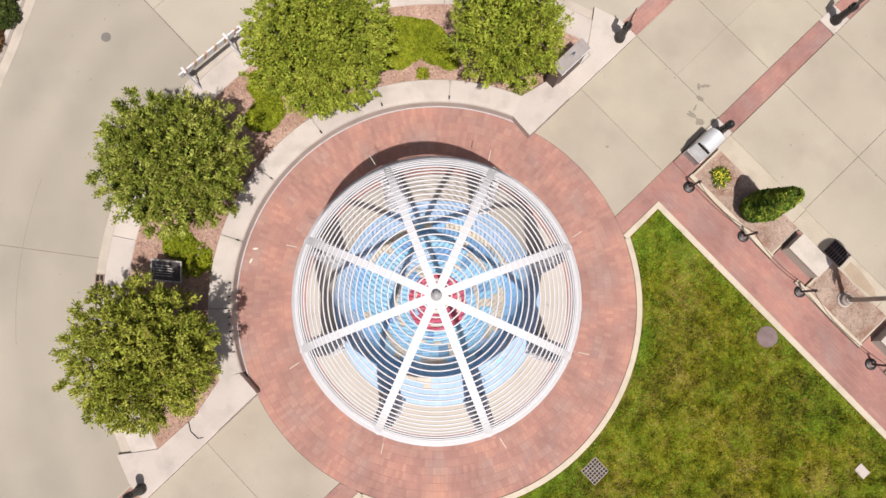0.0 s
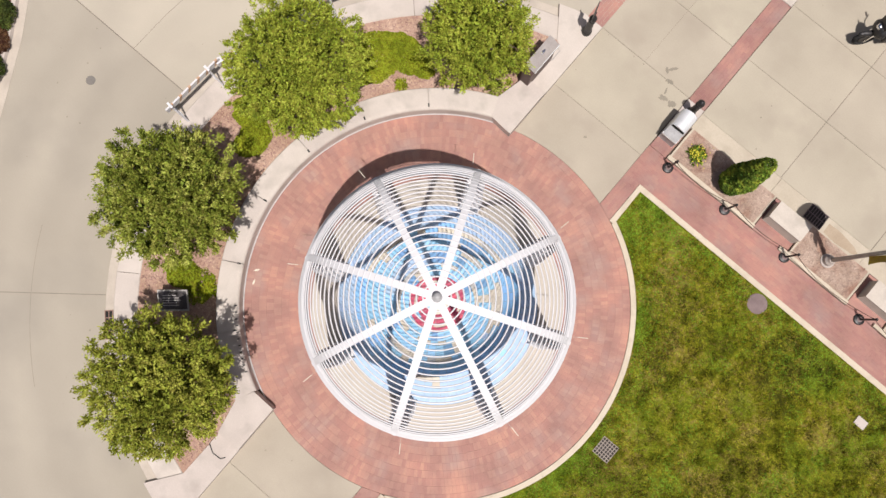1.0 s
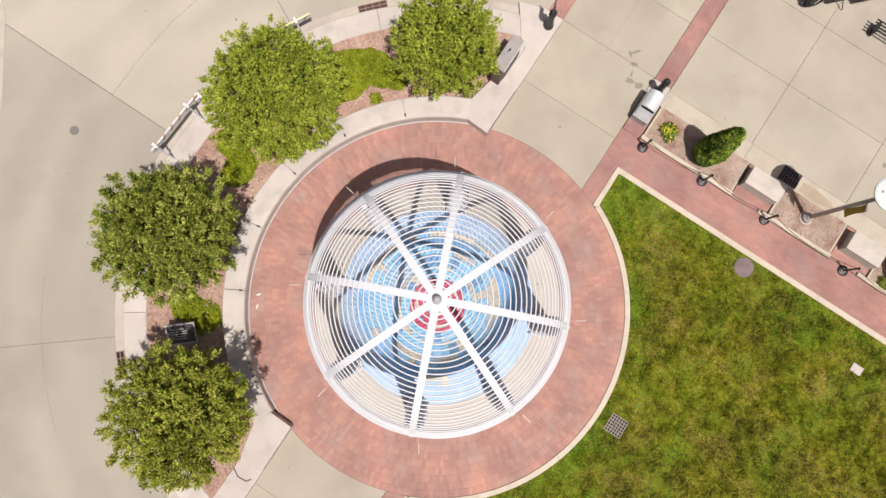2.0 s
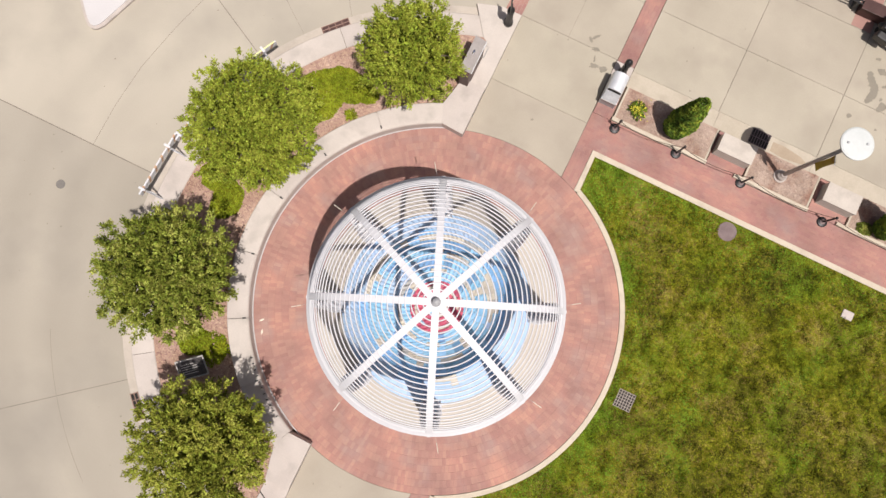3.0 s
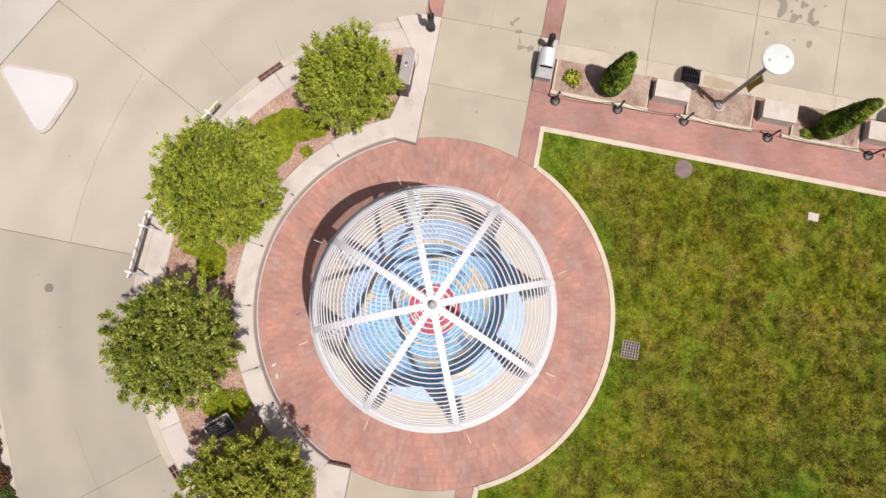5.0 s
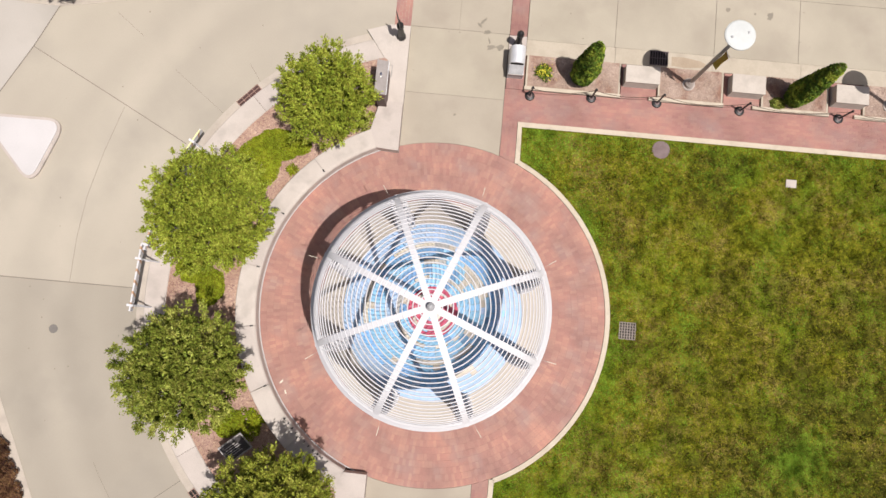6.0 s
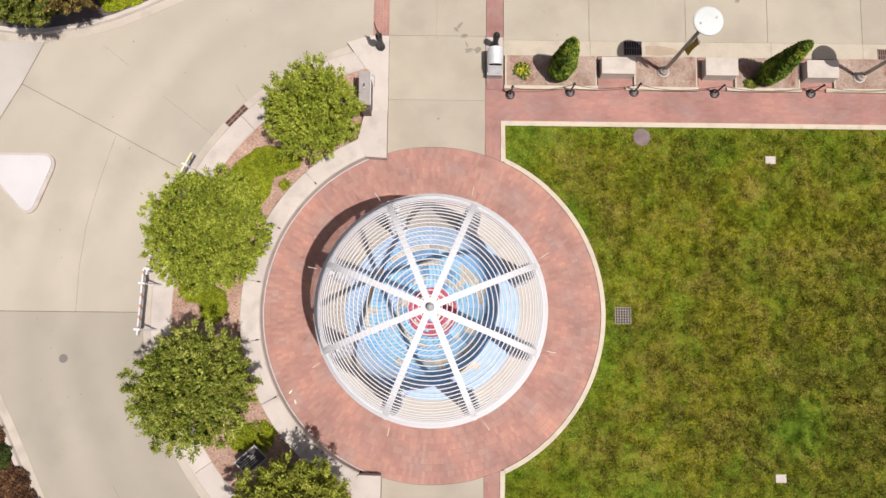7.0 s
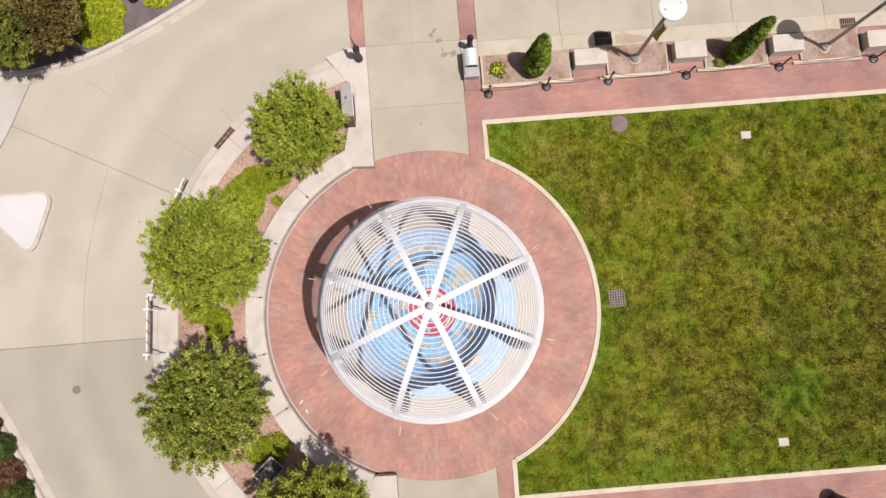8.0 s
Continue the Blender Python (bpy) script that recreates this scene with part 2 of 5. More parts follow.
M["leaf_k"] = leaf_material("leaf_very_dark", (0.022, 0.030, 0.008), (0.050, 0.066, 0.014), (0.12, 0.14, 0.03))
M["leaf_m"] = leaf_material("leaf_red_brown", (0.050, 0.024, 0.014), (0.105, 0.050, 0.026), (0.19, 0.10, 0.05))
M["leaf_f"] = leaf_material("leaf_lime", (0.200, 0.240, 0.012), (0.300, 0.335, 0.018), (0.41, 0.43, 0.032))
M["leaf_g"] = leaf_material("leaf_ground", (0.138, 0.166, 0.008), (0.198, 0.226, 0.013), (0.270, 0.285, 0.020))


# ---- building helpers ----
def part(name, bm, mat, parent=None, label="", smooth=False):
    me = bpy.data.meshes.new(name)
    bm.normal_update()
    bm.to_mesh(me)
    bm.free()
    for q in mat if isinstance(mat, (list, tuple)) else [mat]:
        me.materials.append(M[q])
    if smooth:
        for p in me.polygons:
            p.use_smooth = True
    ob = new(name, me)
    ob.parent = parent
    if label:
        ob["label"] = label
    return ob


def empty(name, x=0.0, y=0.0, z=0.0, rz=0.0, label="", category="", group="", kind=""):
    ob = new(name)
    ob.empty_display_size = 0.1
    ob.matrix_basis = pose(x, y, z, 0, 0, rz)
    return tagged(ob, label, category, group, kind)


def box(bm, x0, x1, y0, y1, z0, z1, bevel=0.0, m=None):
    r = bmesh.ops.create_cube(bm, size=1.0)
    vs = r["verts"]
    mm = Matrix.Translation(((x0 + x1) / 2, (y0 + y1) / 2, (z0 + z1) / 2)) @ Matrix.Diagonal((x1 - x0, y1 - y0, z1 - z0, 1))
    bmesh.ops.transform(bm, matrix=(m @ mm) if m else mm, verts=vs)
    if bevel:
        es = list({e for v in vs for e in v.link_edges})
        bmesh.ops.bevel(bm, geom=es, offset=bevel, segments=2, affect="EDGES", profile=0.5)
    return bm


def ball(bm, x, y, z, rx, ry, rz, u=14, v=9):
    r = bmesh.ops.create_uvsphere(bm, u_segments=u, v_segments=v, radius=1)
    bmesh.ops.transform(bm, matrix=Matrix.Translation((x, y, z)) @ Matrix.Diagonal((rx, ry, rz, 1)), verts=r["verts"])
    return bm


def lathe(bm, profile, n=24, x=0.0, y=0.0):
    """Turned solid from (radius, height) pairs, bottom to top."""
    rings = []
    for r, z in profile:
        rings.append([bm.verts.new((x + r * math.cos(2 * math.pi * i / n), y + r * math.sin(2 * math.pi * i / n), z)) for i in range(n)])
    for a, b in zip(rings, rings[1:]):
        for i in range(n):
            bm.faces.new((a[i], a[(i + 1) % n], b[(i + 1) % n], b[i]))
    bm.faces.new(rings[0][::-1])
    bm.faces.new(rings[-1])
    return bm


def tube(bm, pts, r, n=8, r_end=None, closed=False):
    pts = [Vector(p) for p in pts]
    rings = []
    c = len(pts)
    for i, p in enumerate(pts):
        if closed:
            d = pts[(i + 1) % c] - pts[i - 1]
        else:
            d = pts[min(i + 1, c - 1)] - pts[max(i - 1, 0)]
        d.normalize()
        u = d.cross(Vector((0, 0, 1)))
        if u.length < 1e-3:
            u = d.cross(Vector((1, 0, 0)))
        u.normalize()
        w = d.cross(u)
        rr = r if r_end is None else r + (r_end - r) * i / (c - 1)
        rings.append([bm.verts.new(p + rr * (u * math.cos(2 * math.pi * j / n) + w * math.sin(2 * math.pi * j / n))) for j in range(n)])
    for i in range(c if closed else c - 1):
        a, b = rings[i], rings[(i + 1) % c]
        for j in range(n):
            bm.faces.new((a[j], a[(j + 1) % n], b[(j + 1) % n], b[j]))
    if not closed:
        bm.faces.new(rings[0][::-1])
        bm.faces.new(rings[-1])
    return bm


def arc_block(bm, r0, r1, a0, a1, z0, z1, step=3.0, chamfer=0.0):
    """A block between two radii and two angles (degrees) about the origin."""
    n = max(1, int(abs(a1 - a0) / step))
    prof = [(r0, z0), (r0, z1 - chamfer), (r0 + chamfer, z1), (r1 - chamfer, z1), (r1, z1 - chamfer), (r1, z0)] if chamfer else [(r0, z0), (r0, z1), (r1, z1), (r1, z0)]
    full = abs(a1 - a0) > 359.9
    rows = []
    for i in range(n if full else n + 1):
        a = radians(a0 + (a1 - a0) * i / n)
        rows.append([bm.verts.new((r * math.cos(a), r * math.sin(a), z)) for r, z in prof])
    k = len(prof)
    for i in range(n):
        p, q = rows[i], rows[(i + 1) % len(rows)]
        for j in range(k):
            bm.faces.new((p[j], p[(j + 1) % k], q[(j + 1) % k], q[j]))
    if not full:
        bm.faces.new(rows[0][::-1])
        bm.faces.new(rows[-1])
    bmesh.ops.recalc_face_normals(bm, faces=bm.faces[:])
    return bm


def prism(bm, pts, z0, z1):
    """Upright block over a plan outline."""
    lo, hi = [bm.verts.new((x, y, z0)) for x, y in pts], [bm.verts.new((x, y, z1)) for x, y in pts]
    bm.faces.new(lo[::-1])
    bm.faces.new(hi)
    c = len(pts)
    for i in range(c):
        bm.faces.new((lo[i], lo[(i + 1) % c], hi[(i + 1) % c], hi[i]))
    bmesh.ops.recalc_face_normals(bm, faces=bm.faces[:])
    return bm


def circle_pts(r, a0, a1, n):
    return [(r * math.cos(radians(a0 + (a1 - a0) * i / n)), r * math.sin(radians(a0 + (a1 - a0) * i / n))) for i in range(n + 1)]


B = bmesh.new
rng = random.Random(7)

# ---- ground ----
bm = B()
prism(bm, [(-600, -600), (600, -600), (600, 600), (-600, 600)], -0.6, -0.06)
tagged(part("ground", bm, "soil"), "bare compacted soil under the paving", "ground", kind="structure")

# concrete road sweeping round the planting bed
bm = B()
prism(bm, [(-40, -40), (-1.6, -40), (-1.6, -9.25)] + circle_pts(9.2, 260, 100, 40) + [(-1.55, 9.1), (-1.55, 40), (-40, 40)], -0.05, 0.0)
road = tagged(part("road", bm, "road"), "pale worn concrete road with tyre marks", "road", kind="structure")


def joint(parent, pts, w=0.02, z=0.002):
    bm = B()
    for (ax, ay), (bx, by) in zip(pts, pts[1:]):
        d = Vector((bx - ax, by - ay))
        u = Vector((-d.y, d.x)).normalized() * w / 2
        box_pts = [(ax + u.x, ay + u.y), (ax - u.x, ay - u.y), (bx - u.x, by - u.y), (bx + u.x, by + u.y)]
        prism(bm, box_pts, z - 0.02, z)
    return part("joint", bm, "joint", parent)


part("south_panel", prism(B(), circle_pts(9.345, 180.7, 256.8, 40) + [(-2.13, -40), (-40, -40), (-40, -0.11)], -0.03, 0.0018), "greyroad", road, "greyer concrete panel")
part("old_road", prism(B(), [(-13.0, 9.1), (-13.76, 7.46), (-14.61, 5.89), (-15.3, 4.62), (-40, 4.62), (-40, 9.3), (-13.0, 9.3)], -0.03, 0.0022), "oldroad", road, "older pale pinkish concrete")
joint(road, [(-30, -0.1), (-9.43, -0.1)], 0.028)
joint(road, [(-13.76, 7.44), (-11.0, 6.02), (-8.40, 4.66)], 0.022)
joint(road, [(-11.53, -0.1), (-11.5, 1.3), (-11.35, 2.7), (-11.0, 4.2), (-10.55, 5.7)], 0.01)
joint(road, [(-7.28, -5.87), (-10.43, -8.4), (-16, -12.8)], 0.02)
joint(road, circle_pts(11.46, 209, 232, 16), 0.009)
joint(road, [(-13.0, 9.1), (-13.76, 7.46), (-14.61, 5.89), (-15.44, 4.3)], 0.03, 0.004)
joint(road, [(-7.05, 5.58), (-7.3, 5.75), (-9.06, 7.08)], 0.008)
joint(road, [(-10.24, 8.12), (-11.17, 8.83)], 0.008)
joint(road, [(-6.2, 6.83), (-6.25, 6.91), (-6.67, 7.51)], 0.009)

# gutter and kerb strip between road and bed
strip_ = empty("pavement", label="pale concrete strip between road and planting bed", category="pavement", kind="structure")
for a0, a1 in [(104, 118), (118, 135), (135, 152), (152, 169), (169, 186), (186, 200), (200, 214.7), (214.7, 235), (235, 256)]:
    part("slab", arc_block(B(), 8.40, 9.08, a0 + 0.04, a1 - 0.04, -0.04, 0.10, 2.5, 0.02), "pale", strip_)
gutter = tagged(part("kerb", arc_block(B(), 9.085, 9.34, 101, 259, -0.04, 0.012, 2.5), "gutter"), "flush concrete gutter along the bed", "kerb", kind="structure")

# promenade and plaza of large concrete slabs
plaza = empty("plaza", label="beige concrete plaza of large slabs", category="plaza", kind="structure")


part("joint_fill", box(B(), -1.54, 1.69, 5.6, 24, -0.05, -0.012), "joint", plaza)
part("joint_fill", box(B(), -1.54, 1.69, -24, -5.6, -0.05, -0.012), "joint", plaza)
part("joint_fill", box(B(), 2.29, 30.4, 9.15, 24, -0.05, -0.012), "joint", plaza)
part("joint_fill", box(B(), 2.29, 30.4, -24, -9.15, -0.05, -0.012), "joint", plaza)


def slab(x0, x1, y0, y1, g=0.008, h=0.006):
    part("slab", box(B(), x0 + g, x1 - g, y0 + h, y1 - h, -0.045, 0.0), "plaza", plaza)


def ring_slab(x0, x1, y0, y1, sign):
    """A slab cut round by the brick circle."""
    g, r = 0.004, 5.456
    xs = [x0 + g + (x1 - x0 - 2 * g) * i / 16 for i in range(17)]
    arc = [(x, sign * math.sqrt(r * r - x * x)) for x in xs]
    pts = arc + [(x1 - g, sign * (y1 - g)), (x0 + g, sign * (y1 - g))]
    part("slab", prism(B(), pts, -0.045, 0.0), "plaza", plaza)


for s in (1, -1):
    ring_slab(-1.55, 1.68, 5.2, 7.05, s)
for s in (1, -1):
    a, b = sorted((s * 7.05, s * 9.27))
    slab(-1.55, 1.68, a, b, 0.004)
for y0, y1 in ((9.27, 11.3), (11.3, 13.5), (13.5, 16.7), (16.7, 20), (20, 24)):
    slab(-1.55, 0.03, y0, y1, 0.003)
    slab(0.03, 1.70, y0, y1, 0.003)
    slab(-1.55, 1.70, -y1, -y0)
xs = [2.28, 5.17, 8.43, 11.2, 14.4, 17.6, 20.8, 24.0, 27.2, 30.4]
for x0, x1 in zip(xs, xs[1:]):
    for y0, y1 in ((9.15, 11.3), (11.3, 13.45), (13.45, 16.7), (16.7, 20), (20, 24)):
        slab(x0, x1, y0, y1)
        slab(x0, x1, -y1, -y0)
# concrete band behind the beds
band = empty("kerb", label="smooth concrete band along the planting beds", category="kerb", kind="structure")
for x0, x1 in zip([2.28, 5.2, 8.4, 11.3, 14.4, 17.6, 22, 27], [5.2, 8.4, 11.3, 14.4, 17.6, 22, 27, 30.4]):
    part("slab", box(B(), x0 + 0.004, x1 - 0.004, 8.62, 9.145, -0.04, 0.012), "band", band)

# brick bed under circle and walks
bm = B()
arc_block(bm, 3.56, 5.45, 0, 360, -0.05, -0.001, 3)
sand = tagged(part("pavement", bm, "sand"), "sand bed under the brick circle", "pavement", kind="structure")
brick_circle = empty("brick_circle", label="circle of red brick pavers laid in rings", category="brick paving", kind="structure")
bm = B()
box(bm, 1.69, 30.4, 6.36, 7.44, -0.05, -0.001)
box(bm, 5.45, 6.61, 7.44, 8.61, -0.05, -0.001)
box(bm, 8.81, 9.99, 7.44, 8.61, -0.05, -0.001)
box(bm, 12.25, 13.31, 7.44, 8.61, -0.05, -0.001)
box(bm, 15.47, 16.61, 7.44, 8.61, -0.05, -0.001)
box(bm, 1.69, 30.4, -7.44, -6.30, -0.05, -0.001)
for y0, y1 in ((7.45, 8.55), (9.25, 13.35), (14.0, 24), (-24, -7.45)):
    box(bm, 1.71, 2.27, y0, y1, -0.05, -0.001)
box(bm, -2.10, -1.56, 9.25, 24, -0.05, -0.001)
box(bm, -2.10, -1.56, -24, -9.3, -0.05, -0.001)
box(bm, 7.75, 8.40, 13.47, 24, -0.02, 0.004)
prism(bm, [(1.69, 5.19), (2.19, 5.0), (2.19, 6.36), (1.69, 6.36)], -0.05, -0.001)
prism(bm, [(1.69, -5.19), (2.19, -5.0), (2.19, -6.36), (1.69, -6.36)], -0.05, -0.001)
tagged(part("pavement", bm, "sand"), "sand bed under the brick walks", "pavement", kind="structure")
brick_walk = empty("brick_walk", label="straight red brick walks beside the lawn", category="brick paving", kind="structure")

# painted floor under the canopy
mosaic = empty("mosaic_floor", label="round mosaic floor in sky blue, deep blue, cream and red rings", category="mosaic", kind="structure")
part("border", arc_block(B(), 2.82, 3.555, 0, 360, -0.05, 0.004, 3), "beige", mosaic, "beige outer border")


SHARDS = {"sky": ("cream", "lightblue", "navy"), "lightblue": ("sky", "cream"), "navy": ("sky",), "cream": ("sky", "slate")}
mr = random.Random(12)
single_tiles = 0


def arcs(name, mat, r0, r1, spans, z):
    """Arc shaped tiles between two radii, with odd tiles of another colour; spans are degrees from and to."""
    global single_tiles
    for a0, a1 in spans:
        made = {mat: B()}
        n = max(1, round((a1 - a0) / 180 * math.pi * (r0 + r1) / 2 / 0.22))
        g = 0.2 / max(r0, 0.3)
        for i in range(n):
            b0, b1 = a0 + (a1 - a0) * i / n, a0 + (a1 - a0) * (i + 1) / n
            use = mr.choice(SHARDS[mat]) if mat in SHARDS and n > 2 and mr.random() < (0.16 if mat in ("sky", "cream") else 0.03) else mat
            if single_tiles < 290 and r0 > 0.6 and n > 1:
                single_tiles += 1
                part("tile", arc_block(B(), r0 + 0.004, r1 - 0.004, b0 + g, b1 - g, -0.03, z, 4), use, mosaic)
                continue
            bm = made.setdefault(use, None) or B()
            made[use] = bm
            arc_block(bm, r0 + 0.004, r1 - 0.004, b0 + (g if n > 1 else 0), b1 - (g if n > 1 else 0), -0.03, z, 4)
        for use, bm in made.items():
            if bm.verts:
                part(name, bm, use, mosaic)["kind"] = "stuff"
            else:
                bm.free()


part("grout", arc_block(B(), 0.01, 2.82, 0, 360, -0.05, -0.008, 3), "slate", mosaic)
arcs("tiles", "cream", 0.02, 0.30, [(0, 359.95)], 0.004)
arcs("tiles", "red", 0.30, 0.58, [(0, 359.95)], 0.004)
arcs("tiles", "cream", 0.58, 0.66, [(20, 80), (110, 150), (200, 260), (300, 340)], 0.004)
arcs("tiles", "red", 0.58, 0.66, [(80, 110), (150, 200), (260, 300), (340, 380)], 0.004)
arcs("tiles", "red", 0.66, 0.80, [(0, 359.95)], 0.004)
arcs("tiles", "sky", 0.80, 1.05, [(0, 60), (75, 170), (190, 300), (310, 360)], 0.004)
arcs("tiles", "navy", 0.80, 1.05, [(60, 75), (170, 190), (300, 310)], 0.004)
arcs("tiles", "cream", 1.05, 1.17, [(30, 75), (100, 125), (215, 262), (280, 300)], 0.004)
arcs("tiles", "slate", 1.05, 1.17, [(150, 215)], 0.004)
arcs("tiles", "sky", 1.05, 1.17, [(-60, 30), (75, 100), (125, 150), (262, 280)], 0.004)
arcs("tiles", "sky", 1.17, 1.52, [(-30, 60), (68, 115), (190, 236), (250, 318)], 0.004)
arcs("tiles", "navy", 1.17, 1.52, [(60, 68), (115, 140), (236, 250), (318, 330)], 0.004)
arcs("tiles", "lightblue", 1.17, 1.52, [(140, 190)], 0.004)
arcs("tiles", "cream", 1.52, 1.68, [(10, 55), (80, 105), (255, 290), (300, 325)], 0.004)
arcs("tiles", "sky", 1.52, 1.68, [(-35, 10), (55, 80), (105, 200), (290, 300)], 0.004)
arcs("tiles", "sky", 1.52, 1.68, [(200, 255)], 0.004)
arcs("tiles", "sky", 1.68, 1.84, [(60, 150), (170, 290)], 0.004)
arcs("tiles", "sky", 1.68, 1.84, [(-70, 20)], 0.004)
arcs("tiles", "cream", 1.68, 1.84, [(20, 60)], 0.004)
arcs("tiles", "navy", 1.68, 1.84, [(150, 170)], 0.004)
arcs("tiles", "navy", 1.84, 2.04, [(85, 150)], 0.004)
# these bluer arcs mostly follow the rim's shade, its blue put into the tiles
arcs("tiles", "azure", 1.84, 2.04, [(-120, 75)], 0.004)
arcs("tiles", "sky", 1.84, 2.04, [(75, 85), (150, 240)], 0.004)
arcs("tiles", "cream", 2.04, 2.20, [(75, 130), (140, 195), (290, 312)], 0.004)
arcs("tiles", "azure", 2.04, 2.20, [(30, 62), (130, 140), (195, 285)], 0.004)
arcs("tiles", "lightblue", 2.04, 2.20, [(285, 290), (312, 390), (62, 75)], 0.004)
arcs("tiles", "lightblue", 2.20, 2.36, [(-75, 28), (62, 118), (130, 200), (232, 265)], 0.004)
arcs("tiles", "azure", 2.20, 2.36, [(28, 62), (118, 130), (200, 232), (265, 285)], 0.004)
arcs("tiles", "lightblue", 2.36, 2.58, [(-78, 38), (60, 268)], 0.004)
arcs("tiles", "lightblue", 2.36, 2.58, [(38, 60), (268, 282)], 0.004)
arcs("tiles", "lightblue", 2.58, 2.82, [(-78, 272)], 0.004)
arcs("tiles", "lightblue", 2.58, 2.82, [(272, 282)], 0.004)

# ---- lawn and its kerb ----
lawn_pts = [(2.34, 6.20), (2.34, 5.09)] + [(5.61 * math.cos(radians(a)), 5.61 * math.sin(radians(a))) for a in [65.3 - 130.6 * i / 60 for i in range(61)]] + [(2.34, -5.09), (2.34, -6.14), (30.3, -6.14), (30.3, 6.20)]
bm = B()
prism(bm, lawn_pts, -0.05, 0.012)
tagged(part("lawn", bm, "lawn"), "patchy green and straw-coloured mown lawn", "lawn", kind="structure")
bm = B()
prism(bm, [(2.20, 6.36), (2.20, 4.985), (2.36, 4.985), (2.34, 6.20), (30.4, 6.20), (30.4, 6.36)], -0.04, 0.035)
prism(bm, [(2.20, -6.30), (2.20, -4.985), (2.36, -4.985), (2.34, -6.14), (30.4, -6.14), (30.4, -6.30)], -0.04, 0.035)
arc_block(bm, 5.455, 5.61, -65, 65, -0.04, 0.035, 2.5, 0.01)
tagged(part("kerb", bm, "kerb"), "narrow cream concrete edging round the lawn", "kerb", kind="structure")


def in_lawn(x, y):
    if any(abs(x - u) < w and abs(y - v) < h for u, v, w, h in ((6.17, -0.05, 0.28, 0.29), (11.13, 5.13, 0.19, 0.15), (11.11, -5.15, 0.19, 0.15))):
        return False
    return 2.4 < x < 17.5 and -6.1 < y < 6.15 and x * x + y * y > 5.66 ** 2 and math.hypot(x - 6.88, y - 5.86) > 0.30


r2 = random.Random(3)
blades = {"blade": ([], []), "lush": ([], []), "dry": ([], []), "olive": ([], [])}
count = 0
while count < 230000:
    x, y = r2.uniform(2.4, 17.5), r2.uniform(-6.1, 6.15)
    if r2.random() < 0.03:
        x, y = r2.gauss(11.9, 0.75), r2.gauss(-3.7, 0.65)
    if not in_lawn(x, y):
        continue
    count += 1
    tuft = noise.noise((x * 3.2, y * 3.2, 3)) + 0.6 * noise.noise((x * 8, y * 8, 5))
    edge = min(math.hypot(x, y) - 5.6, 6.2 - abs(y)) + 0.5 * noise.noise((x, y, 7))
    p1, p2, p3, p4 = noise.noise((x * 0.7, y * 0.7, 11)), noise.noise((x * 1.7, y * 1.7, 15)), noise.noise((x * 3.6, y * 3.6, 19)), noise.noise((x * 0.45, y * 0.45, 21))
    q2, q3 = noise.noise((x * 1.5, y * 1.5, 45)), noise.noise((x * 4.2, y * 4.2, 49))
    lush = 0.7 * math.exp(-max(0.0, edge) / 0.5) + 0.6 * math.exp(-((x - 3.0) ** 2 + (y - 5.6) ** 2) / 0.7) + 0.75 * math.exp(-((x - 11.9) ** 2 + (y + 3.7) ** 2) / 0.9) + 0.6 * math.exp(-((x - 7.0) ** 2 + (y + 5.6) ** 2) / 0.9) + max(0.0, 0.65 * p1 + 0.45 * p2 + 0.2 * p3 - 0.02)
    dry = 0.10 + 0.018 * (x - 5) - 0.030 * y + 0.6 * p4 + 0.55 * q2 + 0.35 * q3 + 0.7 * math.exp(-((x - 4.74) ** 2 + (y - 4.74) ** 2) / 0.5) + 0.6 * math.exp(-((x - 6.88) ** 2 + (y - 5.7) ** 2) / 0.35) + 0.4 * math.exp(-((x - 6.7) ** 2 + (y + 0.2) ** 2) / 0.12)
    olive = 0.70 * min(1.0, max(0.0, (x - 6) / 6)) * min(1.0, max(0.15, 0.55 - 0.13 * y)) - 0.7 * p2 - 0.5 * q3 + 0.35 * p4 + 0.85 * math.exp(-((x - 8.83) ** 2 + (y - 5.31) ** 2) / 1.0) + 0.5 * math.exp(-((x - 5.6) ** 2 + (y - 4.6) ** 2) / 0.12)
    verts, faces = blades["lush" if r2.random() < lush else "olive" if r2.random() < olive else "dry" if r2.random() < dry else "blade"]
    h = max(0.012, r2.uniform(0.02, 0.06) + 0.10 * tuft)
    a, w, tilt = r2.uniform(0, 6.28), r2.uniform(0.008, 0.022), r2.uniform(0.02, 0.10)
    dx, dy = math.cos(a), math.sin(a)
    i = len(verts)
    verts += [(x - dy * w, y + dx * w, 0.01), (x + dy * w, y - dx * w, 0.01), (x + dx * tilt, y + dy * tilt, 0.012 + h)]
    faces.append((i, i + 1, i + 2))
for key, lab in (("blade", "short uneven straw and olive grass blades on the lawn"), ("lush", "greener grass blades along the lawn edges"), ("dry", "brown dried grass blades scattered over the lawn"), ("olive", "dark olive grass blades in the worn part of the lawn")):
    me = bpy.data.meshes.new("grass")
    me.from_pydata(blades[key][0], [], blades[key][1])
    me.materials.append(M[key])
    tagged(new("grass", me), lab, "grass", kind="stuff")

# ---- planting bed with seat wall ----
bm = B()
prism(bm, circle_pts(6.12, 113, 247, 50) + [(-2.3, -6.6), (-2.3, -8.0)] + circle_pts(8.37, 254, 106, 50) + [(-2.2, 8.0), (-2.2, 6.6)], -0.05, 0.16)
tagged(part("planting_bed", bm, "mulch"), "planting bed of reddish wood mulch", "bed", kind="structure")
seat_wall = empty("seat_wall", label="curved low seat wall of pale concrete segments", category="wall", kind="structure")


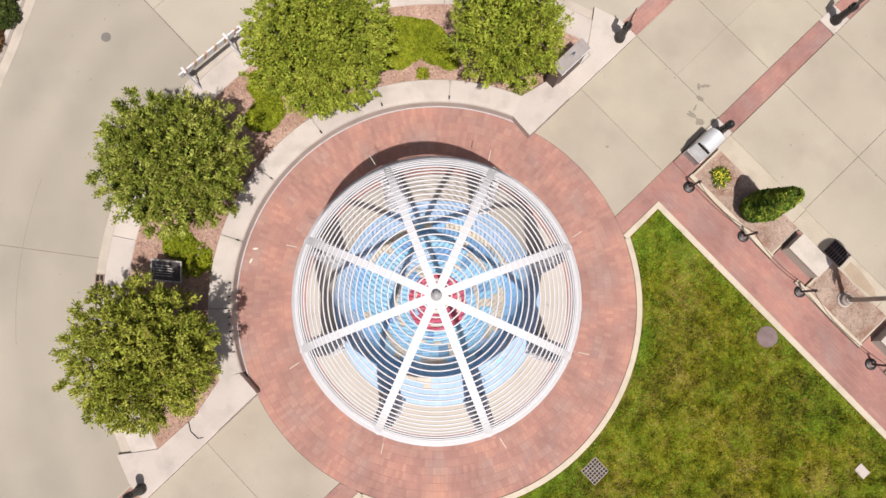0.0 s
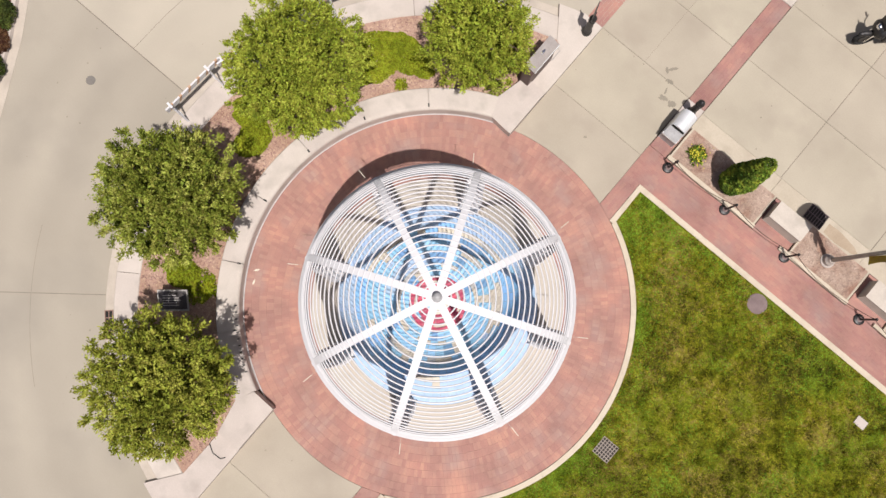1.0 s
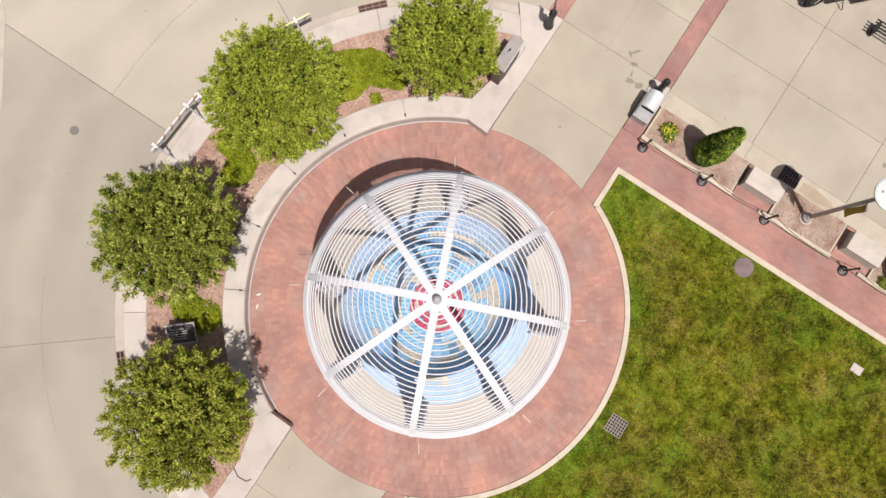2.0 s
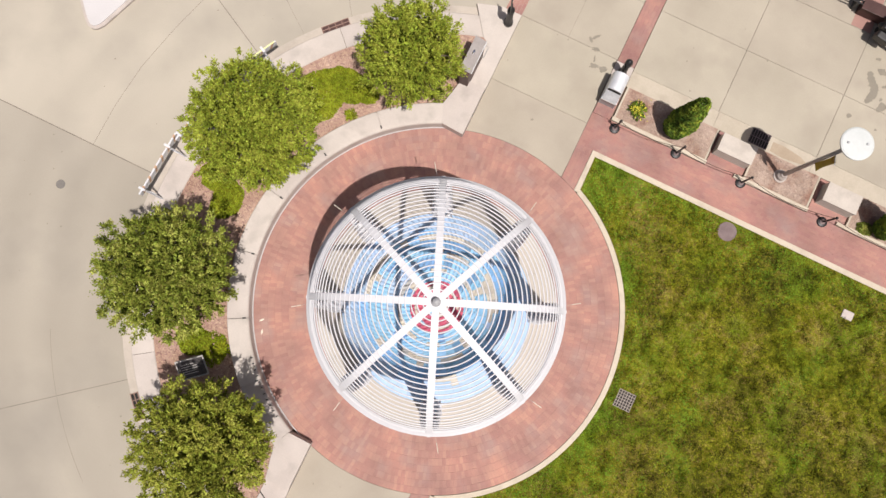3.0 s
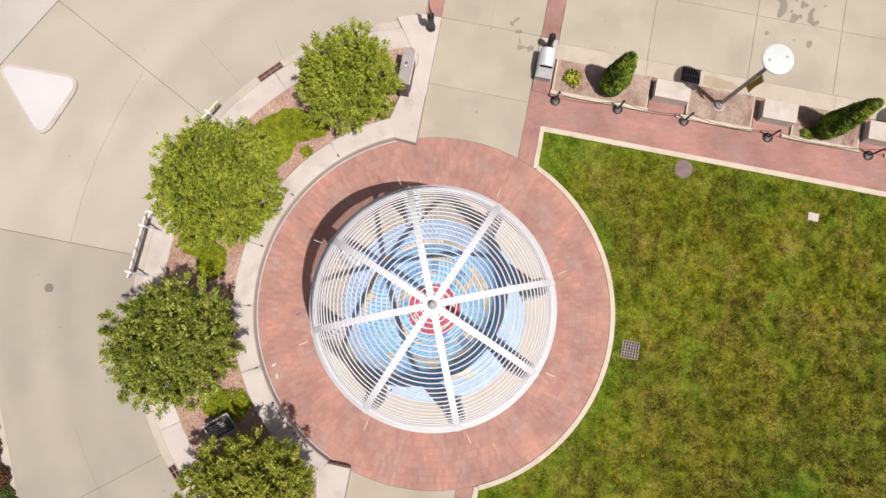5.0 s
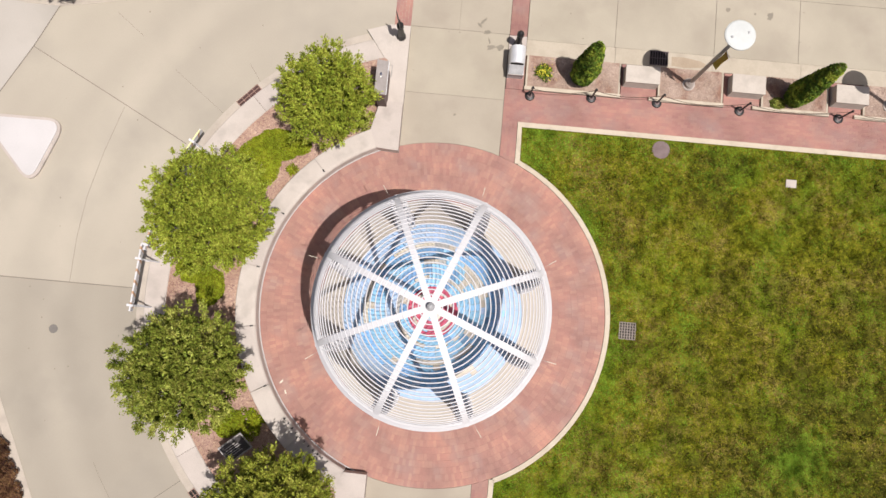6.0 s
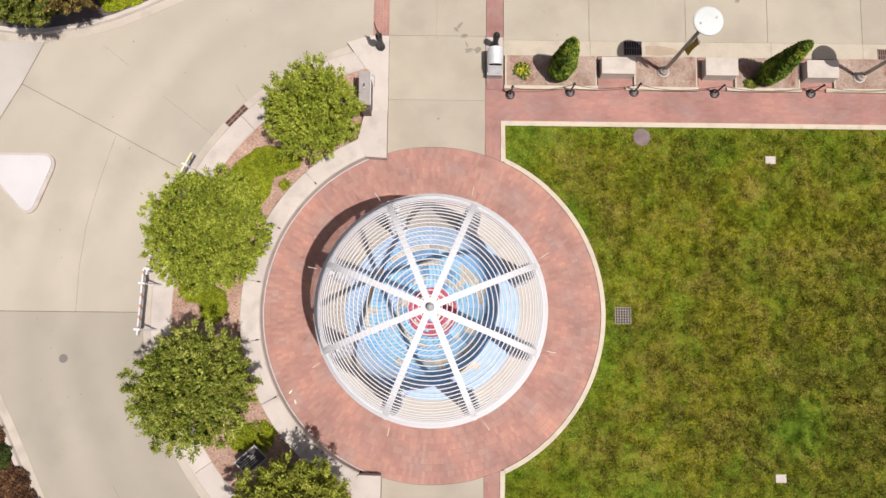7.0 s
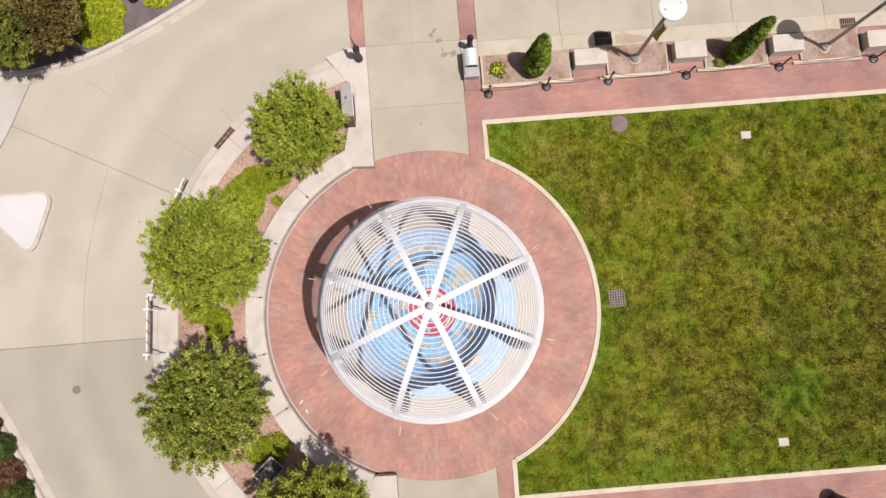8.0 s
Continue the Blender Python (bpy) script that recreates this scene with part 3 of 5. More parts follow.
def swept(profile, a0, a1):
    """Wall segment: a closed outline of radius and height, swept round the circle between two angles."""
    bm = B()
    n = max(1, int((a1 - a0) / 2.5))
    rows = []
    for i in range(n + 1):
        a = radians(a0 + (a1 - a0) * i / n)
        rows.append([bm.verts.new((r * math.cos(a), r * math.sin(a), z)) for r, z in profile])
    for p, q in zip(rows, rows[1:]):
        for j in range(len(profile)):
            k = (j + 1) % len(profile)
            bm.faces.new((p[j], p[k], q[k], q[j]))
    bm.faces.new(rows[0][::-1])
    bm.faces.new(rows[-1])
    bmesh.ops.recalc_face_normals(bm, faces=bm.faces[:])
    return bm


WALL = [(5.482, -0.02), (5.505, 0.30), (6.10, 0.30), (6.10, -0.02)]
CAP = [(5.497, 0.302), (5.502, 0.335), (5.522, 0.368), (5.565, 0.391), (5.63, 0.40), (6.11, 0.40), (6.13, 0.38), (6.13, 0.302)]
cuts = [114, 133, 152, 170.7, 189.6, 209, 228, 246]
for a0, a1 in zip(cuts, cuts[1:]):
    part("wall", swept(WALL, a0, a1), "pale", seat_wall)
    part("capstone", swept(CAP, a0 + 0.09, a1 - 0.09), "pale", seat_wall)
part("footing", arc_block(B(), 5.455, 5.478, 106.5, 253.5, -0.04, 0.014, 2.5), "island", seat_wall)
for s in (1, -1):
    # end blocks turned towards the promenade, with a low plinth behind
    part("end_block", prism(B(), [(-2.26, s * (5.02 if s > 0 else 5.09)), (-1.553, s * (4.98 if s > 0 else 5.11)), (-1.553, s * 6.55), (-2.28, s * 6.55), (-2.50, s * 5.56)], -0.02, 0.396), "pale", seat_wall)
    part("plinth", prism(B(), [(-1.553, s * 6.554), (-1.553, s * 9.2), (-2.2, s * 9.2), (-2.95, s * 8.95), (-2.3, s * 8.05), (-2.28, s * 6.56)], -0.02, 0.14), "pale", seat_wall)
# small dark blocks that keep skaters off the wall
studs = [221 + 1.9 * i for i in range(11)]
stud0 = None
for a in studs:
    m = pose(5.555 * math.cos(radians(a)), 5.555 * math.sin(radians(a)), 0.392, 0, 0, a)
    if stud0 is None:
        stud0 = part("stud", box(B(), -0.016, 0.045, -0.016, 0.016, -0.03, 0.028, 0.005), "black", seat_wall)
        stud0.matrix_basis = m
    else:
        q = stud0.copy()
        scene.collection.objects.link(q)
        q.matrix_basis = m

# worn dark sealant at the inner end of each joint
for a in cuts[1:-1]:
    m = pose(5.63 * math.cos(radians(a)), 5.63 * math.sin(radians(a)), 0.398, 0, 0, a)
    part("joint_seal", box(B(), -0.05, 0.05, -0.022, 0.022, -0.02, 0.012, 0.006), "black", seat_wall).matrix_basis = m

# mulch chips, loose over the beds
verts, faces = [], []


def chip(x, y, z):
    a, l, w = r2.uniform(0, 6.28), r2.uniform(0.02, 0.06), r2.uniform(0.008, 0.02)
    c, s = math.cos(a), math.sin(a)
    i, dz = len(verts), r2.uniform(-0.01, 0.02)
    for u, v, h in ((-l, -w, -dz), (l, -w, dz), (l, w, dz), (-l, w, -dz)):
        verts.append((x + c * u - s * v, y + s * u + c * v, z + 0.012 + h))
    faces.append((i, i + 1, i + 2, i + 3))


for _ in range(16000):
    a, r = radians(r2.uniform(107, 253)), math.sqrt(r2.uniform(6.16 ** 2, 8.33 ** 2))
    if r * math.cos(a) < -2.3:
        chip(r * math.cos(a), r * math.sin(a), 0.16)
me = bpy.data.meshes.new("mulch_chips")
me.from_pydata(verts, [], faces)
me.materials.append(M["chip"])
tagged(new("mulch_chips", me), "loose reddish brown wood chips", "mulch", kind="stuff")
verts, faces = [], []
BEDS = [(2.30, 5.44), (6.62, 8.80), (10.0, 12.24), (13.32, 15.46), (16.62, 22.0)]
for x0, x1 in BEDS:
    for _ in range(int(1500 * (x1 - x0) / 3)):
        chip(r2.uniform(x0 + 0.15, x1 - 0.15), r2.uniform(7.6, 8.58), 0.05)
me = bpy.data.meshes.new("mulch_chips")
me.from_pydata(verts, [], faces)
me.materials.append(M["palechip"])
tagged(new("mulch_chips", me), "bleached tan wood chips in the walk beds", "mulch", kind="stuff")

# beds along the brick walk
for x0, x1 in BEDS:
    bed = empty("planting_bed", label="rectangular mulch bed with a concrete edging", category="bed", kind="structure")
    part("soil", box(B(), x0 + 0.087, x1 - 0.087, 7.57, 8.61, -0.04, 0.05), "palemulch", bed)
    part("edging", box(B(), x0 - (0.26 if x0 > 6 else 0.0), x1, 7.45, 7.57, -0.04, 0.09, 0.008), "kerb", bed)
    part("edging", box(B(), x0 + 0.03, x0 + 0.085, 7.572, 8.61, -0.04, 0.062), "band", bed)
    part("edging", box(B(), x1 - 0.085, x1 - 0.03, 7.572, 8.61, -0.04, 0.062), "band", bed)


# ---- canopy: white domed trellis on eight posts ----
RIM, APEX, RR, FOOT, SQUARE = 4.50, 6.85, 2.97, 3.45, 2.35
PROFILE, TOTAL = [], 0.0
for i_ in range(1201):
    p_ = math.pi / 2 * i_ / 1200
    r_, z_ = RR * math.sin(p_) ** (2 / SQUARE), RIM + (APEX - RIM) * max(0.0, math.cos(p_)) ** (2 / SQUARE)
    if PROFILE:
        TOTAL += math.hypot(r_ - PROFILE[-1][1], z_ - PROFILE[-1][2])
    PROFILE.append((TOTAL, r_, z_))


def dome(u, off=0.0):
    """Radius and height on the cage, u metres along its curve from the top, moved off metres outwards."""
    k = next((i for i in range(1, 1201) if PROFILE[i][0] >= u), 1200)
    (s0, r0, z0), (s1, r1, z1) = PROFILE[k - 1], PROFILE[k]
    w = min(1.0, (u - s0) / (s1 - s0))
    dr, dz = (r1 - r0) / (s1 - s0), (z1 - z0) / (s1 - s0)
    return r0 + (r1 - r0) * w - off * dz, z0 + (z1 - z0) * w + off * dr


canopy = empty("domed_canopy", label="white painted steel trellis dome on eight posts", category="canopy")
n = 120
# sheet-metal fascia: a nearly flat eave over an upright band, both 12 mm thick
bm = B()
prof = [(RR + 0.005, RIM + 0.035), (RR + 0.045, RIM + 0.03), (3.085, RIM - 0.03), (3.10, RIM - 0.05), (3.09, RIM - 0.06), (3.08, RIM - 0.06), (3.08, FOOT), (3.065, FOOT), (3.065, RIM - 0.05), (RR + 0.03, RIM + 0.005)]
rings = [[bm.verts.new((r * math.cos(2 * math.pi * j / n), r * math.sin(2 * math.pi * j / n), z)) for j in range(n)] for r, z in prof]
for p, q in zip(rings, rings[1:] + rings[:1]):
    for j in range(n):
        bm.faces.new((p[j], p[(j + 1) % n], q[(j + 1) % n], q[j]))
bmesh.ops.recalc_face_normals(bm, faces=bm.faces[:])
part("fascia", bm, "white", canopy, "white sheet-metal fascia ring", smooth=False)
PITCH = 0.124
for i in range(2, int(TOTAL / PITCH) + 1):
    r, z = dome(PITCH * (i + 0.2))
    n = 96 if r > 1 else 40
    tube_bm = B()
    tube(tube_bm, [(r * math.cos(2 * math.pi * j / n), r * math.sin(2 * math.pi * j / n), z) for j in range(n)], 0.0155, 6, closed=True)
    part("hoop", tube_bm, "white", canopy, smooth=True)
for k_ in range(8):
    ang = 22.5 + 45 * k_
    m = pose(0, 0, 0, 0, 0, ang)
    bm = B()
    sec = []
    for i in range(31):
        phi = TOTAL * (0.015 + 0.985 * i / 30)
        (r0, z0), (r1, z1) = dome(phi, -0.045), dome(phi, 0.006)
        hw = 0.076
        sec.append([bm.verts.new((r, y, z)) for r, y, z in ((r0, -hw, z0), (r0, hw, z0), (r1, hw, z1), (r1, -hw, z1))])
    for p, q in zip(sec, sec[1:]):
        for j in range(4):
            bm.faces.new((p[j], p[(j + 1) % 4], q[(j + 1) % 4], q[j]))
    bm.faces.new(sec[0][::-1])
    bm.faces.new(sec[-1])
    bmesh.ops.recalc_face_normals(bm, faces=bm.faces[:])
    rib = part("rib", bm, "white", canopy)
    rib.matrix_basis = m
    # lattice leg under the rim, with rounded looped feet
    leg = part("leg", box(B(), 2.84, 3.24, -0.22, 0.22, 0.004, 0.03, 0.005), "white", canopy)
    leg.matrix_basis = m

    def rounded_ring(cx, hx, hy, z, r):
        pts = [(cx + hx * math.copysign(abs(math.cos(t)) ** 0.7, math.cos(t)), hy * math.copysign(abs(math.sin(t)) ** 0.7, math.sin(t)), z) for t in [2 * math.pi * (j + 0.5) / 28 for j in range(28)]]
        return tube(B(), pts, r, 8, closed=True)

    part("foot_ring", rounded_ring(3.03, 0.29, 0.28, 0.06, 0.055), "white", leg, smooth=True)
    for q in range(15):
        u = q / 14
        part("collar", rounded_ring(3.03 - 0.04 * u, 0.24 - 0.10 * u, 0.26 - 0.07 * u, 0.30 + 0.21 * q, 0.046), "white", leg, smooth=True)
    for dx in (-0.13, 0.13):
        for side in (-1, 1):
            part("upright", tube(B(), [(3.03 + dx, side * 0.215, 0.03), (3.01 + dx, side * 0.185, 1.6), (2.99 + dx * 0.6, side * 0.14, FOOT + 0.30)], 0.052, 8), "white", leg)
            part("scroll", tube(B(), [(3.03 + dx * 2.2, side * 0.28, 0.06), (3.03 + dx * 1.5, side * 0.24, 0.25), (3.03 + dx, side * 0.19, 0.55)], 0.028, 6), "white", leg)
    tab = prism(B(), [(3.05, -0.06), (3.095, -0.06), (3.118, -0.03), (3.118, 0.03), (3.095, 0.06), (3.05, 0.06)], 4.395, 4.415)
    part("joint_plate", tab, "white", canopy).matrix_basis = m
    rod = part("spout", tube(B(), [(RR + 0.38, 0.20, FOOT + 0.30), (RR + 0.62, 0.25, FOOT + 0.28)], 0.010, 6), "cream", canopy, "thin cream spout")
    rod.matrix_basis = m
    part("spout_wire", tube(B(), [(3.02, 0.12, FOOT + 0.30), (RR + 0.385, 0.20, FOOT + 0.30)], 0.003, 6), "steel", rod)
bm = B()
lathe(bm, [(0.10, APEX - 0.05), (0.105, APEX + 0.03), (0.06, APEX + 0.045), (0.045, APEX + 0.08), (0.075, APEX + 0.12), (0.08, APEX + 0.16), (0.05, APEX + 0.21), (0.012, APEX + 0.26)], 20)
part("finial", bm, "silver", canopy, "grey metal finial", smooth=True)


# ---- trees and shrubs ----
def leaf_mesh(name, mat, parent, pts, size, r, up=0.35, long=1.5):
    """Many small folded leaves. pts: (place, outward way)."""
    verts, faces = [], []
    for p, d, *along in pts:
        s = size * r.uniform(0.65, 1.3)
        nrm = (d + Vector((r.gauss(0, 0.55), r.gauss(0, 0.55), r.gauss(0, 0.45) + up))).normalized()
        if along:
            t = (along[0] + Vector((r.gauss(0, 0.3), r.gauss(0, 0.3), r.gauss(0, 0.3)))).normalized()
            b = nrm.cross(t).normalized()
            nrm = t.cross(b)
        else:
            t = nrm.cross(Vector((r.gauss(0, 1), r.gauss(0, 1), r.gauss(0, 1)))).normalized()
            b = nrm.cross(t)
        i = len(verts)
        verts += [p - t * s * long / 2, p + b * s * 0.42 + nrm * s * 0.18, p + t * s * long / 2, p - b * s * 0.42 + nrm * s * 0.18]
        faces += [(i, i + 1, i + 2), (i, i + 2, i + 3)]
    me = bpy.data.meshes.new(name)
    me.from_pydata([tuple(v) for v in verts], [], faces)
    me.materials.append(M[mat])
    ob = new(name, me)
    ob.parent = parent
    return ob


def tree(x, y, rx, ry, z_mid, rz, mat, seed, label, size=0.043, clumps=520, per=100, spikes=14, base=0.16, clump=0.18):
    r = random.Random(seed)
    t = empty("tree", x, y, base, label=label, category="tree", group="trees in the curved bed")
    bm = B()
    h0 = z_mid - base - rz * 0.62
    tube(bm, [(0, 0, 0), (0.02, 0.01, h0 * 0.5), (0.0, 0.03, h0), (0.03, 0.0, z_mid - base)], 0.10, 10, 0.05)
    part("trunk", bm, "bark", t, smooth=True)
    for i in range(9):
        a = i * 2.4 + r.uniform(-0.3, 0.3)
        ro, zz = r.uniform(0.5, 0.8), z_mid - base + rz * r.uniform(-0.3, 0.6)
        p0 = Vector((0, 0, h0 * r.uniform(0.7, 1.05)))
        p2 = Vector((rx * ro * math.cos(a), ry * ro * math.sin(a), zz))
        p1 = (p0 + p2) / 2 + Vector((0, 0, 0.12))
        part("limb", tube(B(), [p0, p1, p2], 0.045, 6, 0.012), "bark", t, smooth=True)
    pts = []

    def bumps(d):
        return 1 + 0.18 * noise.noise(d * 2.2 + Vector((seed * 7.1, 0, 0))) + 0.12 * noise.noise(d * 5.0 + Vector((0, seed * 3.3, 0)))

    def direction(chosen, tries):
        """A way out from the crown's middle, kept clear of those taken before."""
        best, far = None, -1.0
        for _ in range(tries):
            zc, a = r.uniform(-0.75, 1.0), r.uniform(0, 2 * math.pi)
            q = math.sqrt(max(0, 1 - zc * zc))
            d = Vector((q * math.cos(a), q * math.sin(a), zc))
            gap = min(((d - c).length_squared for c in chosen), default=9.0)
            if gap > far:
                best, far = d, gap
        return best

    shell, chosen = int(clumps * 0.74), []
    for i in range(clumps + spikes):
        if i < shell:
            d = direction(chosen, 6)
            chosen.append(d)
            f = bumps(d) * r.uniform(0.79, 1.07)
        else:
            d = direction([], 1)
            f = bumps(d) * (r.uniform(0.66, 0.86) if i < clumps else r.uniform(0.97, 1.0))
        c = Vector((d.x * rx * f, d.y * ry * f, z_mid - base + d.z * rz * f))
        k = r.uniform(0.65, 1.25) * clump
        out = Vector((d.x / rx, d.y / ry, d.z / rz)).normalized()
        axis = (out + Vector((r.gauss(0, 0.35), r.gauss(0, 0.35), r.gauss(0, 0.3) + 0.3))).normalized()
        if i < clumps:
            # a leafy shoot: leaves round a short twig, closer to its tip
            for _ in range(per):
                o = axis * r.uniform(-0.8, 0.6) * k + Vector((r.gauss(0, 0.30), r.gauss(0, 0.30), r.gauss(0, 0.26))) * k
                w = (o / k * 0.9 + out * 0.8)
                pts.append((c + o, (w + Vector((0, 0, 0.5))).normalized(), (o / k + out * 0.5).normalized()))
        else:
            for j in range(14):
                o = axis * (k * 1.0 * j / 13) + Vector((r.gauss(0, 1), r.gauss(0, 1), r.gauss(0, 1))) * 0.04
                pts.append((c + o, (axis * 0.3 + Vector((r.gauss(0, 1), r.gauss(0, 1), 0.6))).normalized()))
    leaf_mesh("crown", mat, t, pts, size, r, long=1.8)
    # inner mass of leaves, so that the crown is not seen through
    pts = []
    for i in range(7000):
        d = Vector((r.gauss(0, 1), r.gauss(0, 1), r.gauss(0, 1))).normalized()
        f = r.uniform(0.2, 0.74)
        pts.append((Vector((d.x * rx * f, d.y * ry * f, z_mid - base + d.z * rz * f)), d))
    leaf_mesh("inner_foliage", mat, t, pts, size * 2.0, r)
    return t


tree(-6.78, -2.32, 1.66, 1.66, 2.85, 1.5, "leaf_a", 1, "round green broadleaf tree with small glossy leaves", clumps=440)
tree(-6.66, 2.26, 1.72, 1.74, 2.4, 1.45, "leaf_b", 2, "dense fresh green tree with fine upright twigs", size=0.042, clumps=780, per=60, clump=0.145, spikes=20)
tree(-3.67, 5.98, 1.30, 1.35, 2.4, 1.55, "leaf_b", 5, "bright green broadleaf tree beside the dark cabinet", clumps=280)
tree(-3.84, -5.93, 1.70, 1.66, 2.75, 1.5, "leaf_c", 4, "yellowish green broadleaf tree with a loose crown", clumps=420, spikes=20)


def shrub(name, x, y, rx, ry, h, mat, seed, label, category="shrub", n=1400, size=0.06, base=0.15):
    r = random.Random(seed)
    s = empty(name, x, y, base, label=label, category=category)
    pts = []
    for i in range(n):
        a, q = r.uniform(0, 6.283), math.sqrt(r.random())
        px, py = math.cos(a) * q, math.sin(a) * q
        e = 1 + 0.22 * noise.noise((math.cos(a) * 1.4 + seed, math.sin(a) * 1.4, 0.5)) + 0.1 * noise.noise((math.cos(a) * 4 + seed, math.sin(a) * 4, 1.5))
        z = h * math.sqrt(max(0.02, 1 - q * q)) * r.uniform(0.55, 1.05)
        pts.append((Vector((px * rx * e, py * ry * e, z)), Vector((px * 0.5, py * 0.5, 1)).normalized()))
    leaf_mesh("foliage", mat, s, pts, size, r)
    bm = B()
    for i in range(5):
        a = i * 1.256
        tube(bm, [(0, 0, -0.01), (rx * 0.35 * math.cos(a), ry * 0.35 * math.sin(a), h * 0.6)], 0.012, 5, 0.005)
    part("stems", bm, "bark", s)
    return s


def tuft(name, x, y, rad, h, mat, seed, label, n=120, base=0.15, flowers=0):
    """Blades that spring outwards from one root."""
    r = random.Random(seed)
    s = empty(name, x, y, base, label=label, category="plant")
    pts = []
    for i in range(n):
        a, q = r.uniform(0, 6.283), r.uniform(0.15, 1.0) * r.uniform(0.7, 1.15)
        d = Vector((math.cos(a) * rad * q, math.sin(a) * rad * q, h * (1 - 0.6 * q * q) * r.uniform(0.5, 1.0)))
        pts.append((d, Vector((r.gauss(0, 0.3), r.gauss(0, 0.3), 1)).normalized(), Vector((math.cos(a), math.sin(a), 0.5)).normalized()))
    leaf_mesh("foliage", mat, s, pts, 0.05, r, long=2.6)
    if flowers:
        pts = [(Vector((r.gauss(0, rad * 0.45), r.gauss(0, rad * 0.45), h * r.uniform(0.85, 1.1))), Vector((0, 0, 1))) for i in range(flowers)]
        leaf_mesh("flowers", "petal", s, pts, 0.04, r, long=1.1)["kind"] = "stuff"
    part("root", lathe(B(), [(0.05, -0.01), (0.04, 0.05), (0.01, 0.09)], 8), "bark", s)


shrub("ground_cover", -5.35, 4.88, 0.98, 0.50, 0.14, "leaf_g", 11, "spreading yellow green ground cover on mulch", n=9000, size=0.045)
shrub("ground_cover", -5.98, 4.15, 0.78, 0.88, 0.18, "leaf_g", 12, "spreading yellow green ground cover on mulch", n=7500, size=0.045)
shrub("ground_cover", -7.60, 0.66, 0.52, 0.50, 0.36, "leaf_g", 13, "rounded yellow green shrub between two trees", n=4000, size=0.045)
shrub("ground_cover", -7.02, 0.12, 0.46, 0.60, 0.46, "leaf_g", 21, "rounded yellow green shrub between two trees", n=4000, size=0.045)
shrub("ground_cover", -6.02, -3.98, 0.52, 0.42, 0.30, "leaf_g", 15, "low green shrub beneath the tree", n=2000)
shrub("ground_cover", -5.35, -3.95, 0.45, 0.5, 0.15, "leaf_g", 17, "thin green ground cover behind the wall", n=900, size=0.05)
shrub("shrub", 10.55, 7.72, 0.26, 0.18, 0.16, "leaf_h", 20, "low olive plant beneath the conifer", n=420, base=0.05)

tuft("grass_tuft", -4.86, 4.08, 0.20, 0.16, "leaf_g", 14, "small bright green tuft in the mulch", n=150)
tuft("grass_tuft", -5.12, -3.84, 0.28, 0.28, "leaf_f", 16, "small bright green tuft by the seat wall", n=190)
tuft("grass_tuft", -2.72, 5.72, 0.42, 0.30, "leaf_a", 18, "grey green grassy tuft at the wall corner", n=260)
tuft("flower_clump", 2.90, 8.05, 0.29, 0.22, "leaf_d", 19, "small clump with yellow flowers in mulch", n=260, base=0.05, flowers=80)


def conifer(x, y, r0, h, seed):
    r = random.Random(seed)
    t = empty("conifer", x, y, 0.05, label="narrow dark green columnar conifer in mulch", category="conifer", group="conifers along the walk")
    part("trunk", tube(B(), [(0, 0, 0), (0, 0, h * 0.8)], 0.05, 8, 0.015), "bark", t)
    pts = []
    for i in range(13000):
        z = h * (1 - math.sqrt(r.random()) * 0.98)
        u = z / h
        prof = r0 * (0.70 + 2.0 * u if u < 0.15 else 0.30 + 0.70 * (1 - ((u - 0.15) / 0.85) ** 1.8)) * math.sqrt(max(0.02, 1 - max(0.0, (u - 0.9) / 0.1) ** 2))
        a = r.uniform(0, 6.283)
        q = prof * (1 + 0.16 * noise.noise((math.cos(a) * 2 + seed, math.sin(a) * 2, z * 2.5))) * r.uniform(0.72, 1.04)
        pts.append((Vector((q * math.cos(a), q * math.sin(a), z + 0.03)), Vector((math.cos(a), math.sin(a), 0.7)).normalized()))
    leaf_mesh("foliage", "leaf_d", t, pts, 0.05, r, up=0.5, long=1.7)


conifer(4.14, 8.02, 0.40, 2.9, 31)
conifer(11.02, 7.93, 0.37, 3.2, 32)


# ---- street furniture along the walk ----
def bench(x0, x1, y0, y1):
    b = empty("bench", (x0 + x1) / 2, (y0 + y1) / 2, 0.0, label="pale concrete block bench on a brick pocket", category="bench", group="benches along the walk")
    w, d = (x1 - x0) / 2, (y1 - y0) / 2
    bm = B()
    prof = [(-d + 0.05, 0.0), (-d + 0.06, 0.10), (-d + 0.085, 0.40), (-d + 0.11, 0.43), (d - 0.02, 0.43), (d, 0.41), (d, 0.0)]
    ends = [[bm.verts.new((x, y, z - 0.006)) for y, z in prof] for x in (-w, w)]
    for i in range(len(prof)):
        k = (i + 1) % len(prof)
        bm.faces.new((ends[0][i], ends[0][k], ends[1][k], ends[1][i]))
    bm.faces.new(ends[0][::-1])
    bm.faces.new(ends[1])
    bmesh.ops.recalc_face_normals(bm, faces=bm.faces[:])
    part("block", bm, "bench", b)
    part("top_slab", box(B(), -w - 0.015, w + 0.015, -d + 0.07, d + 0.015, 0.425, 0.465, 0.012), "bench", b)
    return b


for x0, x1, y0, y1 in ((5.50, 6.58, 7.80, 8.43), (8.93, 9.98, 7.78, 8.44), (12.28, 13.30, 7.74, 8.40), (15.52, 16.58, 7.66, 8.30)):
    bench(x0, x1, y0, y1)


